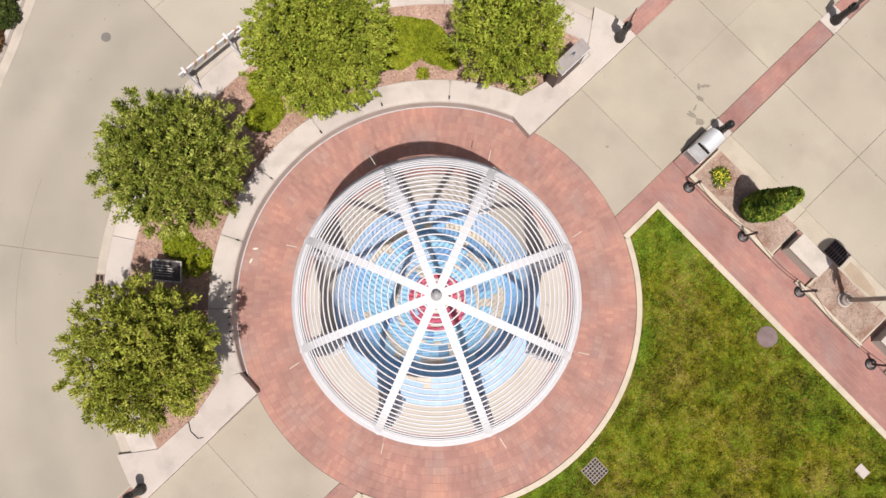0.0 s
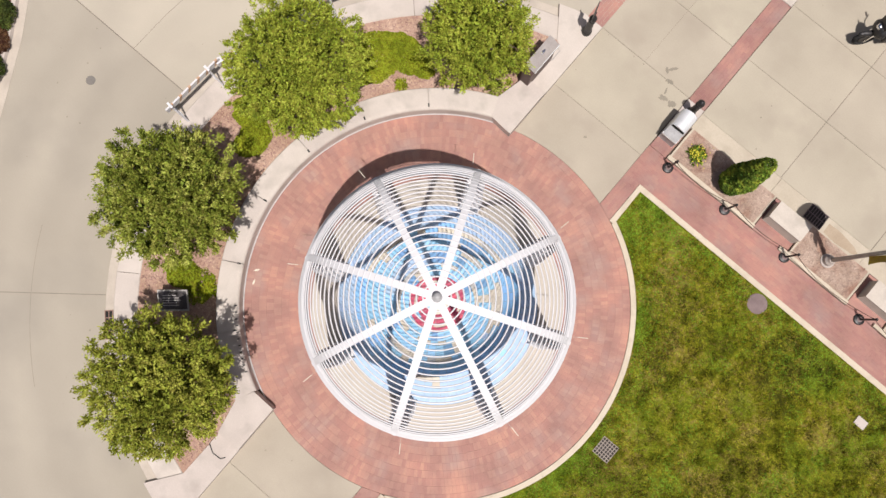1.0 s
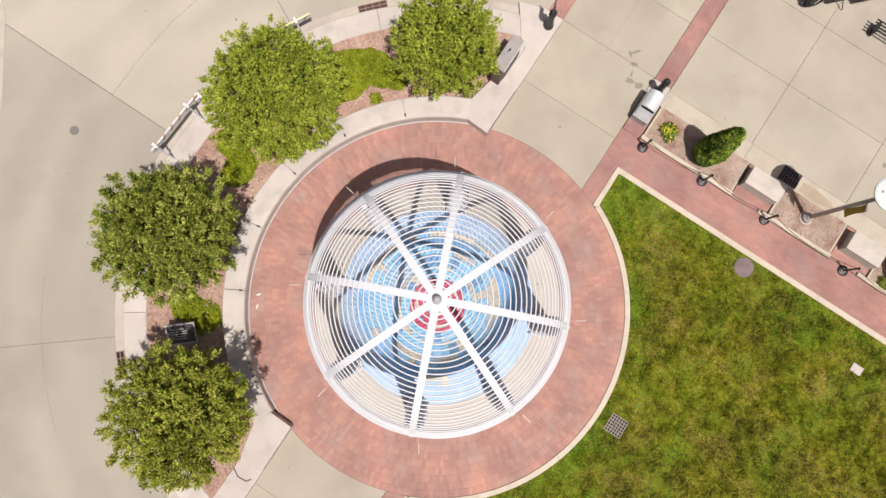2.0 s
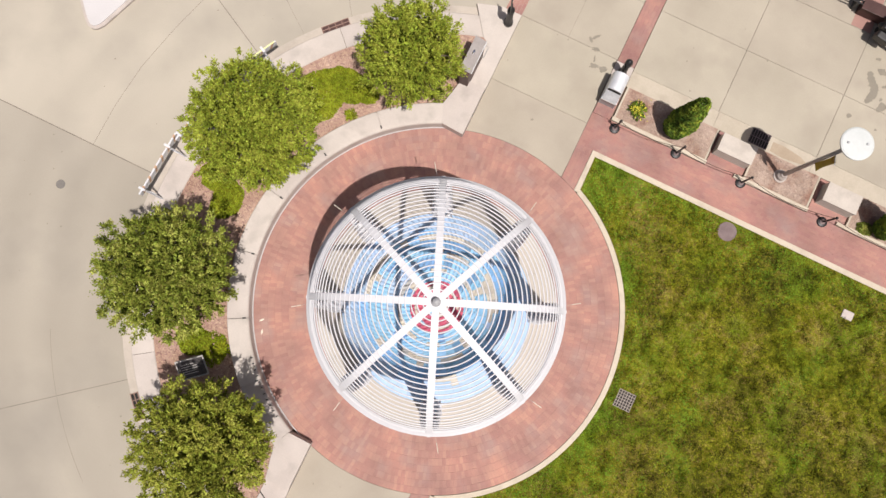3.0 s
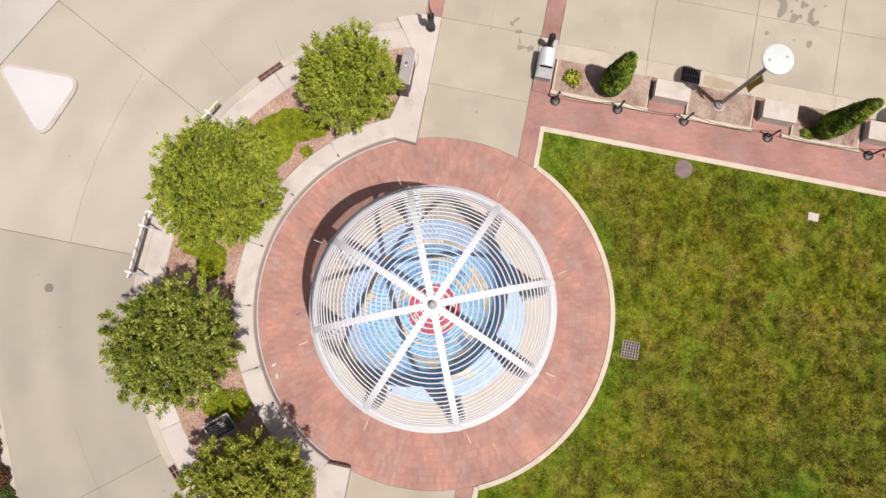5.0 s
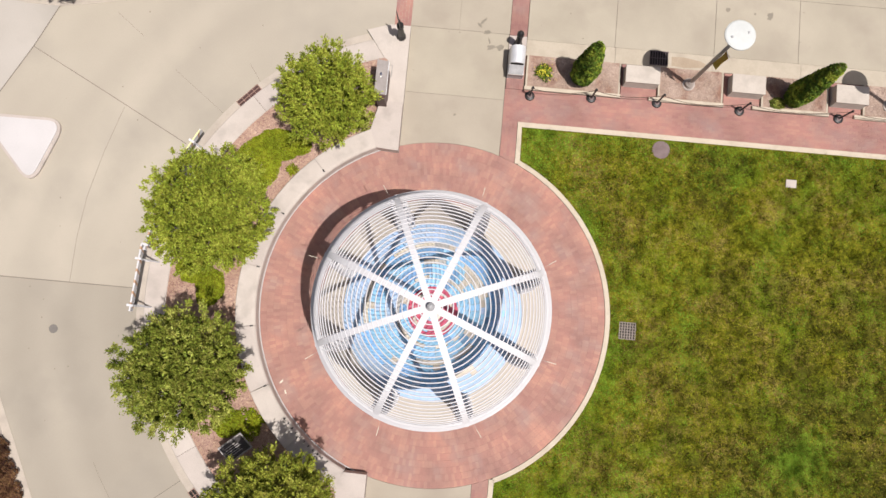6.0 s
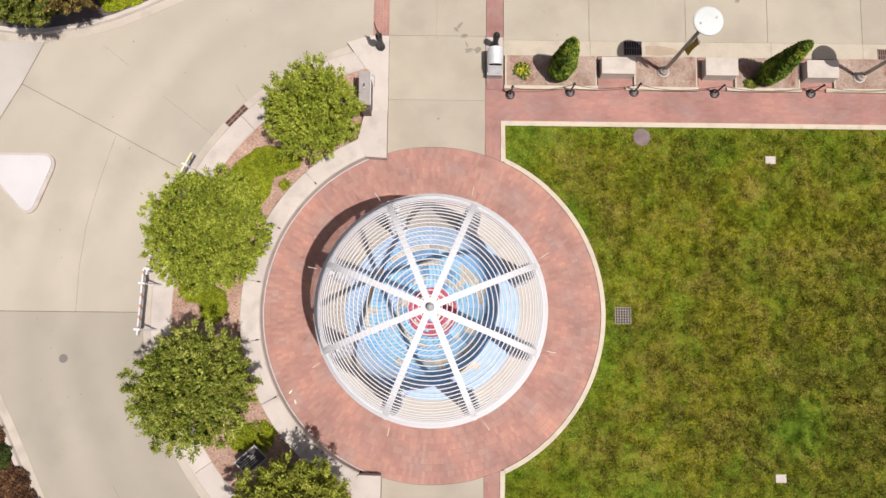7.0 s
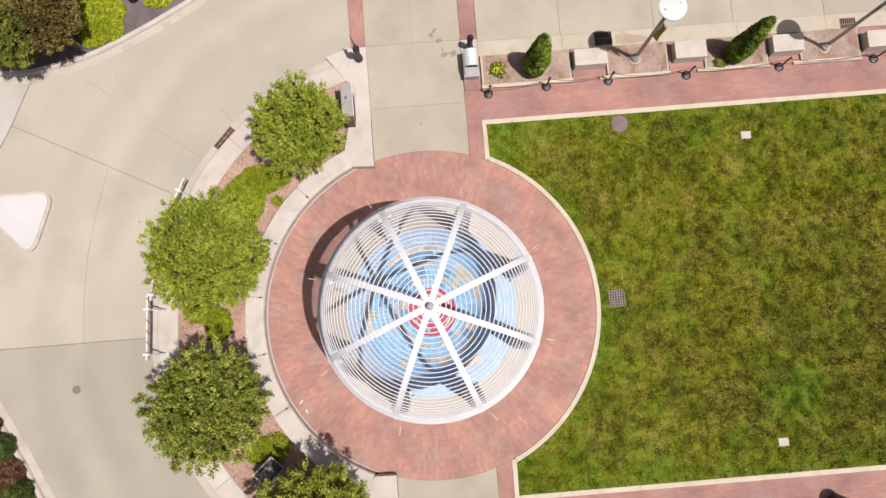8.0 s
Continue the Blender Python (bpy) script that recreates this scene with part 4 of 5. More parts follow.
def street_lamp(x, y, flag):
    s = empty("street_lamp", x, y, 0.05, label="grey steel pole lamp with a flat white disc head", category="street lamp", group="lamps along the walk")
    part("base", lathe(B(), [(0.20, 0.0), (0.20, 0.05), (0.16, 0.07), (0.15, 0.20), (0.11, 0.26), (0.09, 0.34)], 24), "pale", s, smooth=False)
    part("pole", lathe(B(), [(0.065, 0.05), (0.06, 2.0), (0.05, 4.12)], 16), "steel", s, smooth=True)
    head = part("head", lathe(B(), [(0.06, 4.05), (0.10, 4.11), (0.39, 4.15), (0.42, 4.18), (0.42, 4.22), (0.38, 4.24), (0.05, 4.26)], 40), "offwhite", s, "white disc head")
    for a in (20, 200):
        part("fastener", lathe(B(), [(0.035, 4.242), (0.035, 4.27), (0.02, 4.28)], 12, 0.24 * math.cos(radians(a)), 0.24 * math.sin(radians(a))), "silver", head)
    if flag:
        arm = part("banner_arm", tube(B(), [(0, 0, 3.22), (0.10, -0.33, 3.22)], 0.012, 6), "steel", s)
        bm = B()
        rows = []
        for i in range(8):
            u = i / 7
            rows.append([bm.verts.new((0.02 + 0.08 * v + 0.02 * math.sin(5 * u + 2 * v), -0.06 - 0.19 * v, 3.21 - 1.05 * u)) for v in (0, 0.5, 1)])
        for p, q in zip(rows, rows[1:]):
            for j in range(2):
                bm.faces.new((p[j], p[j + 1], q[j + 1], q[j]))
        bmesh.ops.solidify(bm, geom=bm.faces[:], thickness=0.006)
        part("banner", bm, "yellow", s, "yellow cloth banner")


street_lamp(7.63, 8.09, True)
street_lamp(14.19, 7.97, False)

STAN = [(2.51, 7.26), (4.51, 7.37), (6.65, 7.40), (9.35, 7.38), (12.58, 7.42), (15.88, 7.46), (19.1, 7.48)]
first = None
for x, y in STAN:
    if first is None:
        first = empty("stanchion", x, y, 0, label="black post stanchion with a round brown-capped foot", category="stanchion", group="stanchions along the walk")
        part("foot", lathe(B(), [(0.16, 0.0), (0.16, 0.025), (0.138, 0.045), (0.05, 0.075), (0.035, 0.10)], 24), "black", first, smooth=False)
        part("foot_cap", lathe(B(), [(0.08, 0.064), (0.075, 0.072), (0.05, 0.086), (0.035, 0.105)], 24), "cover", first, "worn brown cap")
        part("post", lathe(B(), [(0.03, 0.09), (0.028, 0.84), (0.04, 0.86), (0.04, 0.90), (0.02, 0.93)], 14), "black", first)
        part("eye", tube(B(), [(-0.055, 0, 0.80), (0.055, 0, 0.80)], 0.012, 6), "black", first)
    else:
        copy_thing(first, pose(x, y, 0))
for (ax, ay), (bx, by) in zip(STAN, STAN[1:]):
    l = math.hypot(bx - ax, by - ay)
    pts = []
    for i in range(19):
        u = i / 18
        pts.append((ax + (bx - ax) * u, ay + (by - ay) * u, 0.80 - 4 * u * (1 - u) * (0.52 if l > 2.5 else 0.40)))
    tagged(part("rope", tube(B(), pts, 0.010, 6), "rope", smooth=True), "dark sagging rope strung between two stanchions", "rope", "ropes along the walk")


def bollard(x, y, h, pad=None):
    b = empty("bollard", x, y, 0.14 if pad is None else 0.012, label="black cast iron bollard with a turned finial", category="bollard", group="bollards at the promenade")
    part("base", lathe(B(), [(0.145, 0.0), (0.145, 0.12), (0.125, 0.16), (0.115, 0.24)], 16), "black", b)
    part("shaft", lathe(B(), [(0.11, 0.24), (0.10, 0.5), (0.092, h * 0.72), (0.112, h * 0.74), (0.112, h * 0.78)], 12), "black", b)
    part("finial", lathe(B(), [(0.085, h * 0.78), (0.108, h * 0.84), (0.112, h * 0.90), (0.07, h * 0.96), (0.02, h)], 14), "black", b, smooth=True)
    return b


def sign_plate(b, h, turn):
    m = pose(0, 0, h, 0, 0, turn)
    part("sign_stem", box(B(), -0.02, 0.02, -0.025, 0.025, -0.12, 0.30), "black", b).matrix_basis = m
    part("sign_plate", box(B(), -0.04, -0.02, -0.19, 0.19, 0.08, 0.62, 0.004), "black", b, "thin dark sign plate").matrix_basis = m


bollard(1.98, 8.92, 1.10, 1)
sign_plate(bollard(-1.82, 8.80, 1.10), 1.06, 20)
far_post = bollard(2.02, 13.66, 1.15, 1)
sign_plate(far_post, 1.10, 10)
bollard(-1.84, -9.06, 1.05)
for y0, y1 in ((8.56, 9.24), (13.36, 13.99)):
    tagged(part("pavement", box(B(), 1.70, 2.275, y0, y1, -0.04, 0.012, 0.004), "pale"), "pale concrete pad under a bollard", "pad", kind="structure")

# rounded metal bin beside the bollard
bin_ = empty("litter_bin", 1.965, 8.20, 0.0, label="barrel-topped aluminium litter bin with a sloping flap", category="litter bin")
bm = B()
sec = []
for yy in (-0.16, 0.42):
    row = [bm.verts.new((-0.25, yy, 0.0)), bm.verts.new((-0.25, yy, 0.62))]
    row += [bm.verts.new((-0.25 * math.cos(radians(a)), yy, 0.62 + 0.25 * math.sin(radians(a)))) for a in range(15, 166, 15)]
    row += [bm.verts.new((0.25, yy, 0.62)), bm.verts.new((0.25, yy, 0.0))]
    sec.append(row)
k_ = len(sec[0])
for j in range(k_):
    bm.faces.new((sec[0][j], sec[0][(j + 1) % k_], sec[1][(j + 1) % k_], sec[1][j]))
bm.faces.new(sec[0])
bm.faces.new(sec[1][::-1])
bmesh.ops.recalc_face_normals(bm, faces=bm.faces[:])
part("hood", bm, "aluminium", bin_, "curved brushed metal hood")
bm = B()
vs = [bm.verts.new(p) for p in ((-0.235, -0.40, 0), (0.235, -0.40, 0), (0.235, -0.161, 0), (-0.235, -0.161, 0), (-0.235, -0.40, 0.42), (0.235, -0.40, 0.42), (0.235, -0.161, 0.66), (-0.235, -0.161, 0.66))]
for f in ((0, 3, 2, 1), (4, 5, 6, 7), (0, 1, 5, 4), (1, 2, 6, 5), (2, 3, 7, 6), (3, 0, 4, 7)):
    bm.faces.new([vs[i] for i in f])
part("flap", bm, "silver", bin_, "grey sloping front panel")
for s in (-1, 1):
    part("side_trim", box(B(), s * 0.237 - 0.012, s * 0.237 + 0.012, -0.41, -0.15, 0.0, 0.44), "aluminium", bin_)
# hood is closed: a thin black block paints the shade of its mouth
part("opening", box(B(), -0.20, 0.20, -0.172, -0.1605, 0.665, 0.80, 0.003), "pit", bin_, "black block for the shaded opening")
part("front_lip", box(B(), -0.25, 0.25, -0.43, -0.402, 0.36, 0.45, 0.005), "steel", bin_)

# tall dark cabinet on the plinth
cab = empty("display_cabinet", -2.20, 6.98, 0.14, label="tall dark maroon cabinet with a sloping bronze-grey lid", category="cabinet")
part("body", box(B(), -0.16, 0.14, -0.62, 0.50, 0.02, 1.16, 0.01), "brown", cab)
bm = B()
vs = [bm.verts.new(p) for p in ((-0.18, -0.52, 1.161), (0.17, -0.52, 1.161), (0.17, 0.55, 1.161), (-0.18, 0.55, 1.161), (-0.18, -0.52, 1.30), (0.17, -0.52, 1.20), (0.17, 0.55, 1.20), (-0.18, 0.55, 1.30))]
for f in ((0, 3, 2, 1), (4, 5, 6, 7), (0, 1, 5, 4), (1, 2, 6, 5), (2, 3, 7, 6), (3, 0, 4, 7)):
    bm.faces.new([vs[i] for i in f])
part("lid", bm, "lid", cab, "grey bronze lid")
part("badge", ball(B(), -0.03, 0.08, 1.258, 0.04, 0.09, 0.02), "chrome", cab, "oval chrome badge", smooth=True)
part("trim", box(B(), 0.171, 0.185, -0.51, 0.54, 1.13, 1.205), "aluminium", cab)
part("side_rail", tube(B(), [(0.145, 0.50, 1.0), (0.27, 0.50, 1.0), (0.27, 0.14, 1.0), (0.145, 0.14, 1.0)], 0.012, 6), "steel", cab, "thin grey side rail")
part("foot", box(B(), -0.12, 0.10, -0.46, 0.46, -0.01, 0.021), "black", cab)

# slanted plaque in the bed
plq = empty("plaque", -5.56, -4.62, 0.15, rz=41, label="slanted dark metal plaque in a grey frame", category="plaque")
part("post", box(B(), -0.06, 0.06, -0.06, 0.06, -0.01, 0.42), "steel", plq)
tiltm = pose(0, 0, 0.48, 18, 0, 0)
part("panel", box(B(), -0.38, 0.38, -0.26, 0.26, -0.02, 0.02, 0.004, tiltm), "granite", plq)
for a in ((-0.41, 0.41, 0.262, 0.30), (-0.41, 0.41, -0.30, -0.262), (-0.41, -0.381, -0.261, 0.261), (0.381, 0.41, -0.261, 0.261)):
    part("frame", box(B(), a[0], a[1], a[2], a[3], -0.03, 0.03, 0, tiltm), "steel", plq)
for i in range(5):
    part("text_bar", box(B(), -0.28, 0.10 + 0.06 * (i % 3), 0.13 - 0.07 * i, 0.15 - 0.07 * i, 0.0201, 0.023, 0, tiltm), "steel", plq)


# ---- traffic barricades ----
def barricade(ax, ay, bx, by, strip=False):
    l, ang = math.hypot(bx - ax, by - ay), math.degrees(math.atan2(by - ay, bx - ax))
    z0 = 0.10 if math.hypot((ax + bx) / 2, (ay + by) / 2) < 9.15 else 0.0
    b = empty("barricade", (ax + bx) / 2, (ay + by) / 2, 0.0, ang, "white traffic barricade with faded orange-brown slanted stripes", "barricade", "barricades by the road")
    for m, mat in ((pose(0, 0, 0.90), "orange"),):
        board = part("board", box(B(), -l / 2, l / 2, -0.025, 0.025, -0.11, 0.11, 0.005), "white", b)
        board.matrix_basis = m
        n = round(l / 0.34)
        for i in range(n):
            x = -l / 2 + (i + 0.5) * l / n
            bm = B()
            vs = []
            for yy in (-0.0275, 0.0275):
                for dx, dz in ((-0.10, -0.10), (-0.01, -0.10), (0.10, 0.113), (0.01, 0.113)):
                    vs.append(bm.verts.new((x + dx, yy, dz)))
            for f in ((0, 1, 2, 3), (7, 6, 5, 4), (0, 4, 5, 1), (1, 5, 6, 2), (2, 6, 7, 3), (3, 7, 4, 0)):
                bm.faces.new([vs[q] for q in f])
            bmesh.ops.recalc_face_normals(bm, faces=bm.faces[:])
            part("stripe", bm, mat, board)
        if strip:
            part("reflector_strip", box(B(), -l * 0.1, l / 2 - 0.04, -0.024, 0.024, 0.1135, 0.122), "hivis", board, "bright yellow reflector strip")
    for s in (-1, 1):
        x = s * (l / 2 - (0.45 if s > 0 else 0.18))
        for q in (-1, 1):
            part("leg", tube(B(), [(x, q * 0.04, 1.02), (x, q * 0.32, 0.0)], 0.028, 6), "white", b)
        part("foot", box(B(), x - 0.03, x + 0.03, -0.40, 0.40, 0.0, 0.06, 0.006), "white", b)
        part("leg_top", box(B(), x - 0.035, x + 0.035, -0.10, 0.10, 0.98, 1.06, 0.006), "white", b)


barricade(-9.12, -0.82, -9.02, 1.24)
barricade(-8.93, 1.06, -8.55, 3.25)
barricade(-8.50, 3.36, -7.67, 4.95, True)


# ---- drains, covers, markers ----
def grate(x, y, w, d, nx, ny, label, rz=0.0, z=0.012, mat="iron", pit="pit"):
    g = empty("drain_grate", x, y, z, rz, label, "drain grate")
    # flat dark sheet under the bars, coloured as the shade down the drain
    part("pit", box(B(), -w / 2, w / 2, -d / 2, d / 2, -0.01, 0.002), pit, g)
    for i in range(nx + 1):
        u = -w / 2 + w * i / nx
        part("bar", box(B(), u - 0.011, u + 0.011, -d / 2, d / 2, 0.002, 0.022), mat, g)
    for i in range(ny + 1):
        v = -d / 2 + d * i / ny
        part("cross_bar", box(B(), -w / 2 - 0.016, w / 2 + 0.016, v - 0.011, v + 0.011, 0.002, 0.0215), mat, g)


grate(6.17, -0.05, 0.50, 0.52, 6, 6, "square cast iron grate set in the lawn", z=0.02)
grate(6.63, 8.91, 0.58, 0.46, 7, 2, "dark slotted iron grate in the concrete band", mat="manhole")
grate(15.16, 8.76, 0.52, 0.42, 7, 2, "slotted brown iron grate in the concrete band", mat="rust")
grate(-6.57, 6.43, 0.87, 0.22, 4, 2, "long rusty gutter grate beside the bed", rz=47, z=0.018, mat="rust", pit="brown")
grate(-6.63, -6.42, 0.80, 0.22, 4, 2, "long rusty gutter grate beside the bed", rz=-46, z=0.018, mat="rust")
tagged(part("manhole_cover", lathe(B(), [(0.29, 0.0), (0.29, 0.03), (0.26, 0.036), (0.05, 0.038)], 32, 6.88, 5.86), "cover"), "round brownish iron manhole cover in grass", "manhole cover")
tagged(part("valve_cover", lathe(B(), [(0.14, -0.01), (0.14, 0.004), (0.12, 0.007), (0.03, 0.008)], 24, -11.83, -1.60), "valve"), "small round iron valve cover in the road", "valve cover")
for x, y in ((11.13, 5.13), (11.11, -5.15)):
    tagged(part("marker_stone", box(B(), x - 0.17, x + 0.17, y - 0.13, y + 0.13, 0.0, 0.05, 0.008), "pale"), "small pale concrete marker flush in the lawn", "marker", "markers in the lawn")

# damp stains on the plaza
M["damp"] = material("damp_concrete", [(0.215, 0.19, 0.148), (0.265, 0.235, 0.185)], 0.7, 25, 1.5, 0.1)
sr = random.Random(9)


def stain(x, y, a, b, turn):
    pts = []
    for i in range(36):
        t = 2 * math.pi * i / 36
        e = 1 + 0.5 * noise.noise((math.cos(t) * 1.6 + x, math.sin(t) * 1.6 + y, 0.3)) + 0.6 * noise.noise((math.cos(t) * 3.5 + x, math.sin(t) * 3.5 + y, 2.3))
        u, v = a * e * math.cos(t), b * e * math.sin(t)
        pts.append((x + u * math.cos(turn) - v * math.sin(turn), y + u * math.sin(turn) + v * math.cos(turn)))
    tagged(part("stain", prism(B(), pts, -0.004, 0.0025), "damp"), "dark damp stain on the concrete slabs", "stain", "damp stains on the plaza")


def spill(line, z):
    """A blotch along a short line of (x, y, half width)."""
    left, right = [], []
    n = len(line)
    fine = []
    for i in range((n - 1) * 5 + 1):
        k, u = min(i // 5, n - 2), i / 5 - min(i // 5, n - 2)
        u = u * u * (3 - 2 * u) * 0.5 + u * 0.5
        fine.append([line[k][j] + (line[k + 1][j] - line[k][j]) * u for j in range(3)])
    for i, (x, y, w) in enumerate(fine):
        a, b = fine[max(i - 1, 0)], fine[min(i + 1, len(fine) - 1)]
        d = Vector((b[0] - a[0], b[1] - a[1])).normalized()
        wl, wr = [w * (1 + 0.5 * noise.noise((x * 9, y * 9, q)) + 0.5 * noise.noise((x * 27, y * 27, q))) for q in (1.5, 7.5)]
        if i == 0:
            left += [(x - d.x * w * 0.8 - d.y * w * 0.5, y - d.y * w * 0.8 + d.x * w * 0.5)]
            right += [(x - d.x * w * 0.8 + d.y * w * 0.5, y - d.y * w * 0.8 - d.x * w * 0.5)]
        left.append((x - d.y * wl, y + d.x * wl))
        right.append((x + d.y * wr, y - d.x * wr))
        if i == len(fine) - 1:
            left += [(x + d.x * w * 0.8 - d.y * w * 0.5, y + d.y * w * 0.8 + d.x * w * 0.5)]
            right += [(x + d.x * w * 0.8 + d.y * w * 0.5, y + d.y * w * 0.8 - d.x * w * 0.5)]
    tagged(part("stain", prism(B(), left + right[::-1], -0.004, z), "damp"), "dark damp stain on the concrete slabs", "stain", "damp stains on the plaza")


for x, y, a, b, t in ((0.78, 9.62, 0.16, 0.04, 0.9), (0.70, 9.48, 0.10, 0.04, 2.4), (0.96, 9.29, 0.10, 0.06, 0.2), (1.12, 8.78, 0.13, 0.07, 0.3), (1.42, 8.80, 0.13, 0.09, 0.6), (1.05, 8.98, 0.10, 0.025, 1.9), (0.13, 6.42, 0.05, 0.03, 0.8), (10.34, 12.56, 0.17, 0.11, 0.6), (10.56, 12.04, 0.05, 0.03, 0.6), (10.22, 10.68, 0.14, 0.08, 1.3), (9.72, 10.72, 0.04, 0.03, 0.6)):
    stain(x, y, a, b, t)
SPILLS = [
    [(8.90, 12.28, 0.09), (9.0, 12.12, 0.11), (9.13, 11.98, 0.125), (9.22, 11.82, 0.11), (9.22, 11.62, 0.14), (9.13, 11.42, 0.08)],
    [(9.39, 12.68, 0.028), (9.55, 12.68, 0.068), (9.58, 12.83, 0.04)],
    [(9.1, 12.51, 0.056), (9.22, 12.5, 0.113), (9.35, 12.47, 0.045)],
    [(8.91, 12.8, 0.045), (8.99, 12.83, 0.051)],
    [(9.41, 12.05, 0.04), (9.53, 12.12, 0.051), (9.65, 12.03, 0.04)],
    [(9.82, 11.85, 0.051), (9.82, 12.01, 0.068), (9.97, 11.94, 0.056)],
    [(9.5, 11.63, 0.04), (9.52, 11.68, 0.04)],
    [(9.54, 11.32, 0.068), (9.65, 11.48, 0.124), (9.8, 11.54, 0.085)],
    [(10.2, 11.85, 0.051), (10.1, 11.66, 0.079), (10.15, 11.45, 0.102), (10.24, 11.36, 0.056)],
    [(10.24, 11.35, 0.051), (10.39, 11.45, 0.056)],
    [(9.97, 12.48, 0.045), (10.07, 12.41, 0.068)],
    [(8.79, 10.77, 0.056), (8.85, 10.79, 0.056)],
]
for i_, line in enumerate(SPILLS):
    spill(line, 0.0025 + 0.0004 * i_)

bm = prism(B(), [(7.06, 8.70), (7.5, 8.66), (8.05, 8.72), (8.25, 8.80), (8.0, 8.93), (7.4, 9.02), (7.05, 9.0)], 0.0, 0.0145)
tagged(part("dirt_patch", bm, "dirt"), "dry brown dirt washed over the concrete band", "dirt")
bm = tube(B(), [(-2.35, -6.95, 0.155), (-2.05, -7.12, 0.155), (-1.78, -7.10, 0.155), (-1.70, -6.98, 0.155)], 0.014, 6)
tagged(part("bent_rod", bm, "black"), "thin black bent rod lying on the concrete", "rod")

# old gum spots and specks trodden into the paving
verts, faces = [], []
gr = random.Random(77)
for _ in range(115):
    if gr.random() < 0.55:
        x, y = gr.uniform(-1.4, 1.6), gr.choice((-1, 1)) * gr.uniform(5.8, 16)
        if gr.random() < 0.6:
            x, y = gr.uniform(2.4, 18), gr.uniform(9.3, 16)
    else:
        a, q = radians(gr.uniform(105, 250)), gr.uniform(9.6, 17)
        x, y = q * math.cos(a), q * math.sin(a)
    s, i = gr.uniform(0.008, 0.03), len(verts)
    verts += [(x + s * gr.uniform(0.7, 1.2) * math.cos(k * 0.785), y + s * gr.uniform(0.7, 1.2) * math.sin(k * 0.785), 0.0022) for k in range(8)]
    faces.append(tuple(range(i, i + 8)))
me = bpy.data.meshes.new("gum_spots")
me.from_pydata(verts, [], faces)
me.materials.append(M["damp"])
tagged(new("gum_spots", me), "small dark gum spots trodden into the concrete", "spots", kind="stuff")

# pale dry leaves fallen on the brick circle
for x, y, t in ((-4.51, -2.59, 0.9), (-4.35, -2.90, 1.9)):
    c, s = math.cos(t), math.sin(t)
    bm = prism(B(), [(x + c * u - s * v, y + s * u + c * v) for u, v in ((-0.09, 0.0), (-0.03, 0.028), (0.04, 0.024), (0.09, 0.0), (0.04, -0.022), (-0.03, -0.026))], 0.004, 0.016)
    tagged(part("fallen_leaf", bm, "cream"), "pale dry leaf lying on the bricks", "leaf", "fallen leaves on the bricks")

# raised white traffic island in the road
bm = B()
tri = [Vector((-15.27, 5.08)), Vector((-12.28, 5.10)), Vector((-13.14, 2.78))]


def rounded(tri, r, n=8):
    out = []
    for i in range(3):
        p, a, b = tri[i], (tri[i - 1] - tri[i]).normalized(), (tri[(i + 1) % 3] - tri[i]).normalized()
        for j in range(n + 1):
            u = j / n
            q = p + a * r * (1 - u) ** 2 + b * r * u ** 2
            out.append((q.x, q.y))
    return out


isl = empty("traffic_island", label="raised white triangular concrete traffic island", category="traffic island", kind="structure")
part("kerb", prism(B(), rounded(tri, 0.72), -0.02, 0.09), "pale", isl)
c = sum(tri, Vector((0, 0))) / 3
part("top", prism(B(), rounded([c + (p - c) * 0.88 for p in tri], 0.5), 0.0, 0.12), "island", isl)

# far beds beyond the road
def kerb_line(pts, w, h, parent, mat="kerb"):
    bm = B()
    n = len(pts)
    rows = []
    for i, p in enumerate(pts):
        d = (Vector(pts[min(i + 1, n - 1)]) - Vector(pts[max(i - 1, 0)])).normalized()
        u = Vector((-d.y, d.x))
        a, b = Vector(p), Vector(p) + u * w
        c = a + u * 0.45 * h
        rows.append([bm.verts.new((a.x, a.y, -0.02)), bm.verts.new((c.x, c.y, h)), bm.verts.new((b.x, b.y, h)), bm.verts.new((b.x, b.y, -0.02))])
    for a, b in zip(rows, rows[1:]):
        for j in range(4):
            bm.faces.new((a[j], a[(j + 1) % 4], b[(j + 1) % 4], b[j]))
    bm.faces.new(rows[0])
    bm.faces.new(rows[-1][::-1])
    bmesh.ops.recalc_face_normals(bm, faces=bm.faces[:])
    return part("kerb", bm, mat, parent)


west = [(-10.6, -9.2), (-11.6, -7.1), (-12.6, -5.0), (-13.24, -3.7), (-14.2, -1.95), (-15.6, 0.1), (-17.5, 1.9), (-20, 3.2)]
far = empty("planting_bed", label="far planting bed behind a cream kerb", category="bed", kind="structure")


def aside(pts, w):
    """The same line, moved w to its left."""
    out, n = [], len(pts)
    for i, p in enumerate(pts):
        d = (Vector(pts[min(i + 1, n - 1)]) - Vector(pts[max(i - 1, 0)])).normalized()
        out.append((p[0] - d.y * w, p[1] + d.x * w))
    return out


kerb_line(west, 0.27, 0.012, far, "gutter")
kerb_line(aside(west, 0.272), 0.17, 0.10, far, "pale")
part("soil", prism(B(), aside(west, 0.444) + [(-24, 3), (-24, -14), (-12, -14)], -0.04, 0.09), "redsoil", far)
north = [(-18, 9.6), (-16, 9.12), (-14.14, 8.88), (-13.04, 8.87), (-11.56, 9.13), (-10.58, 9.44), (-9.59, 9.87), (-8.6, 10.35), (-7.2, 11.1), (-5.6, 12.5)]
far2 = empty("planting_bed", label="corner planting bed behind a cream kerb", category="bed", kind="structure")
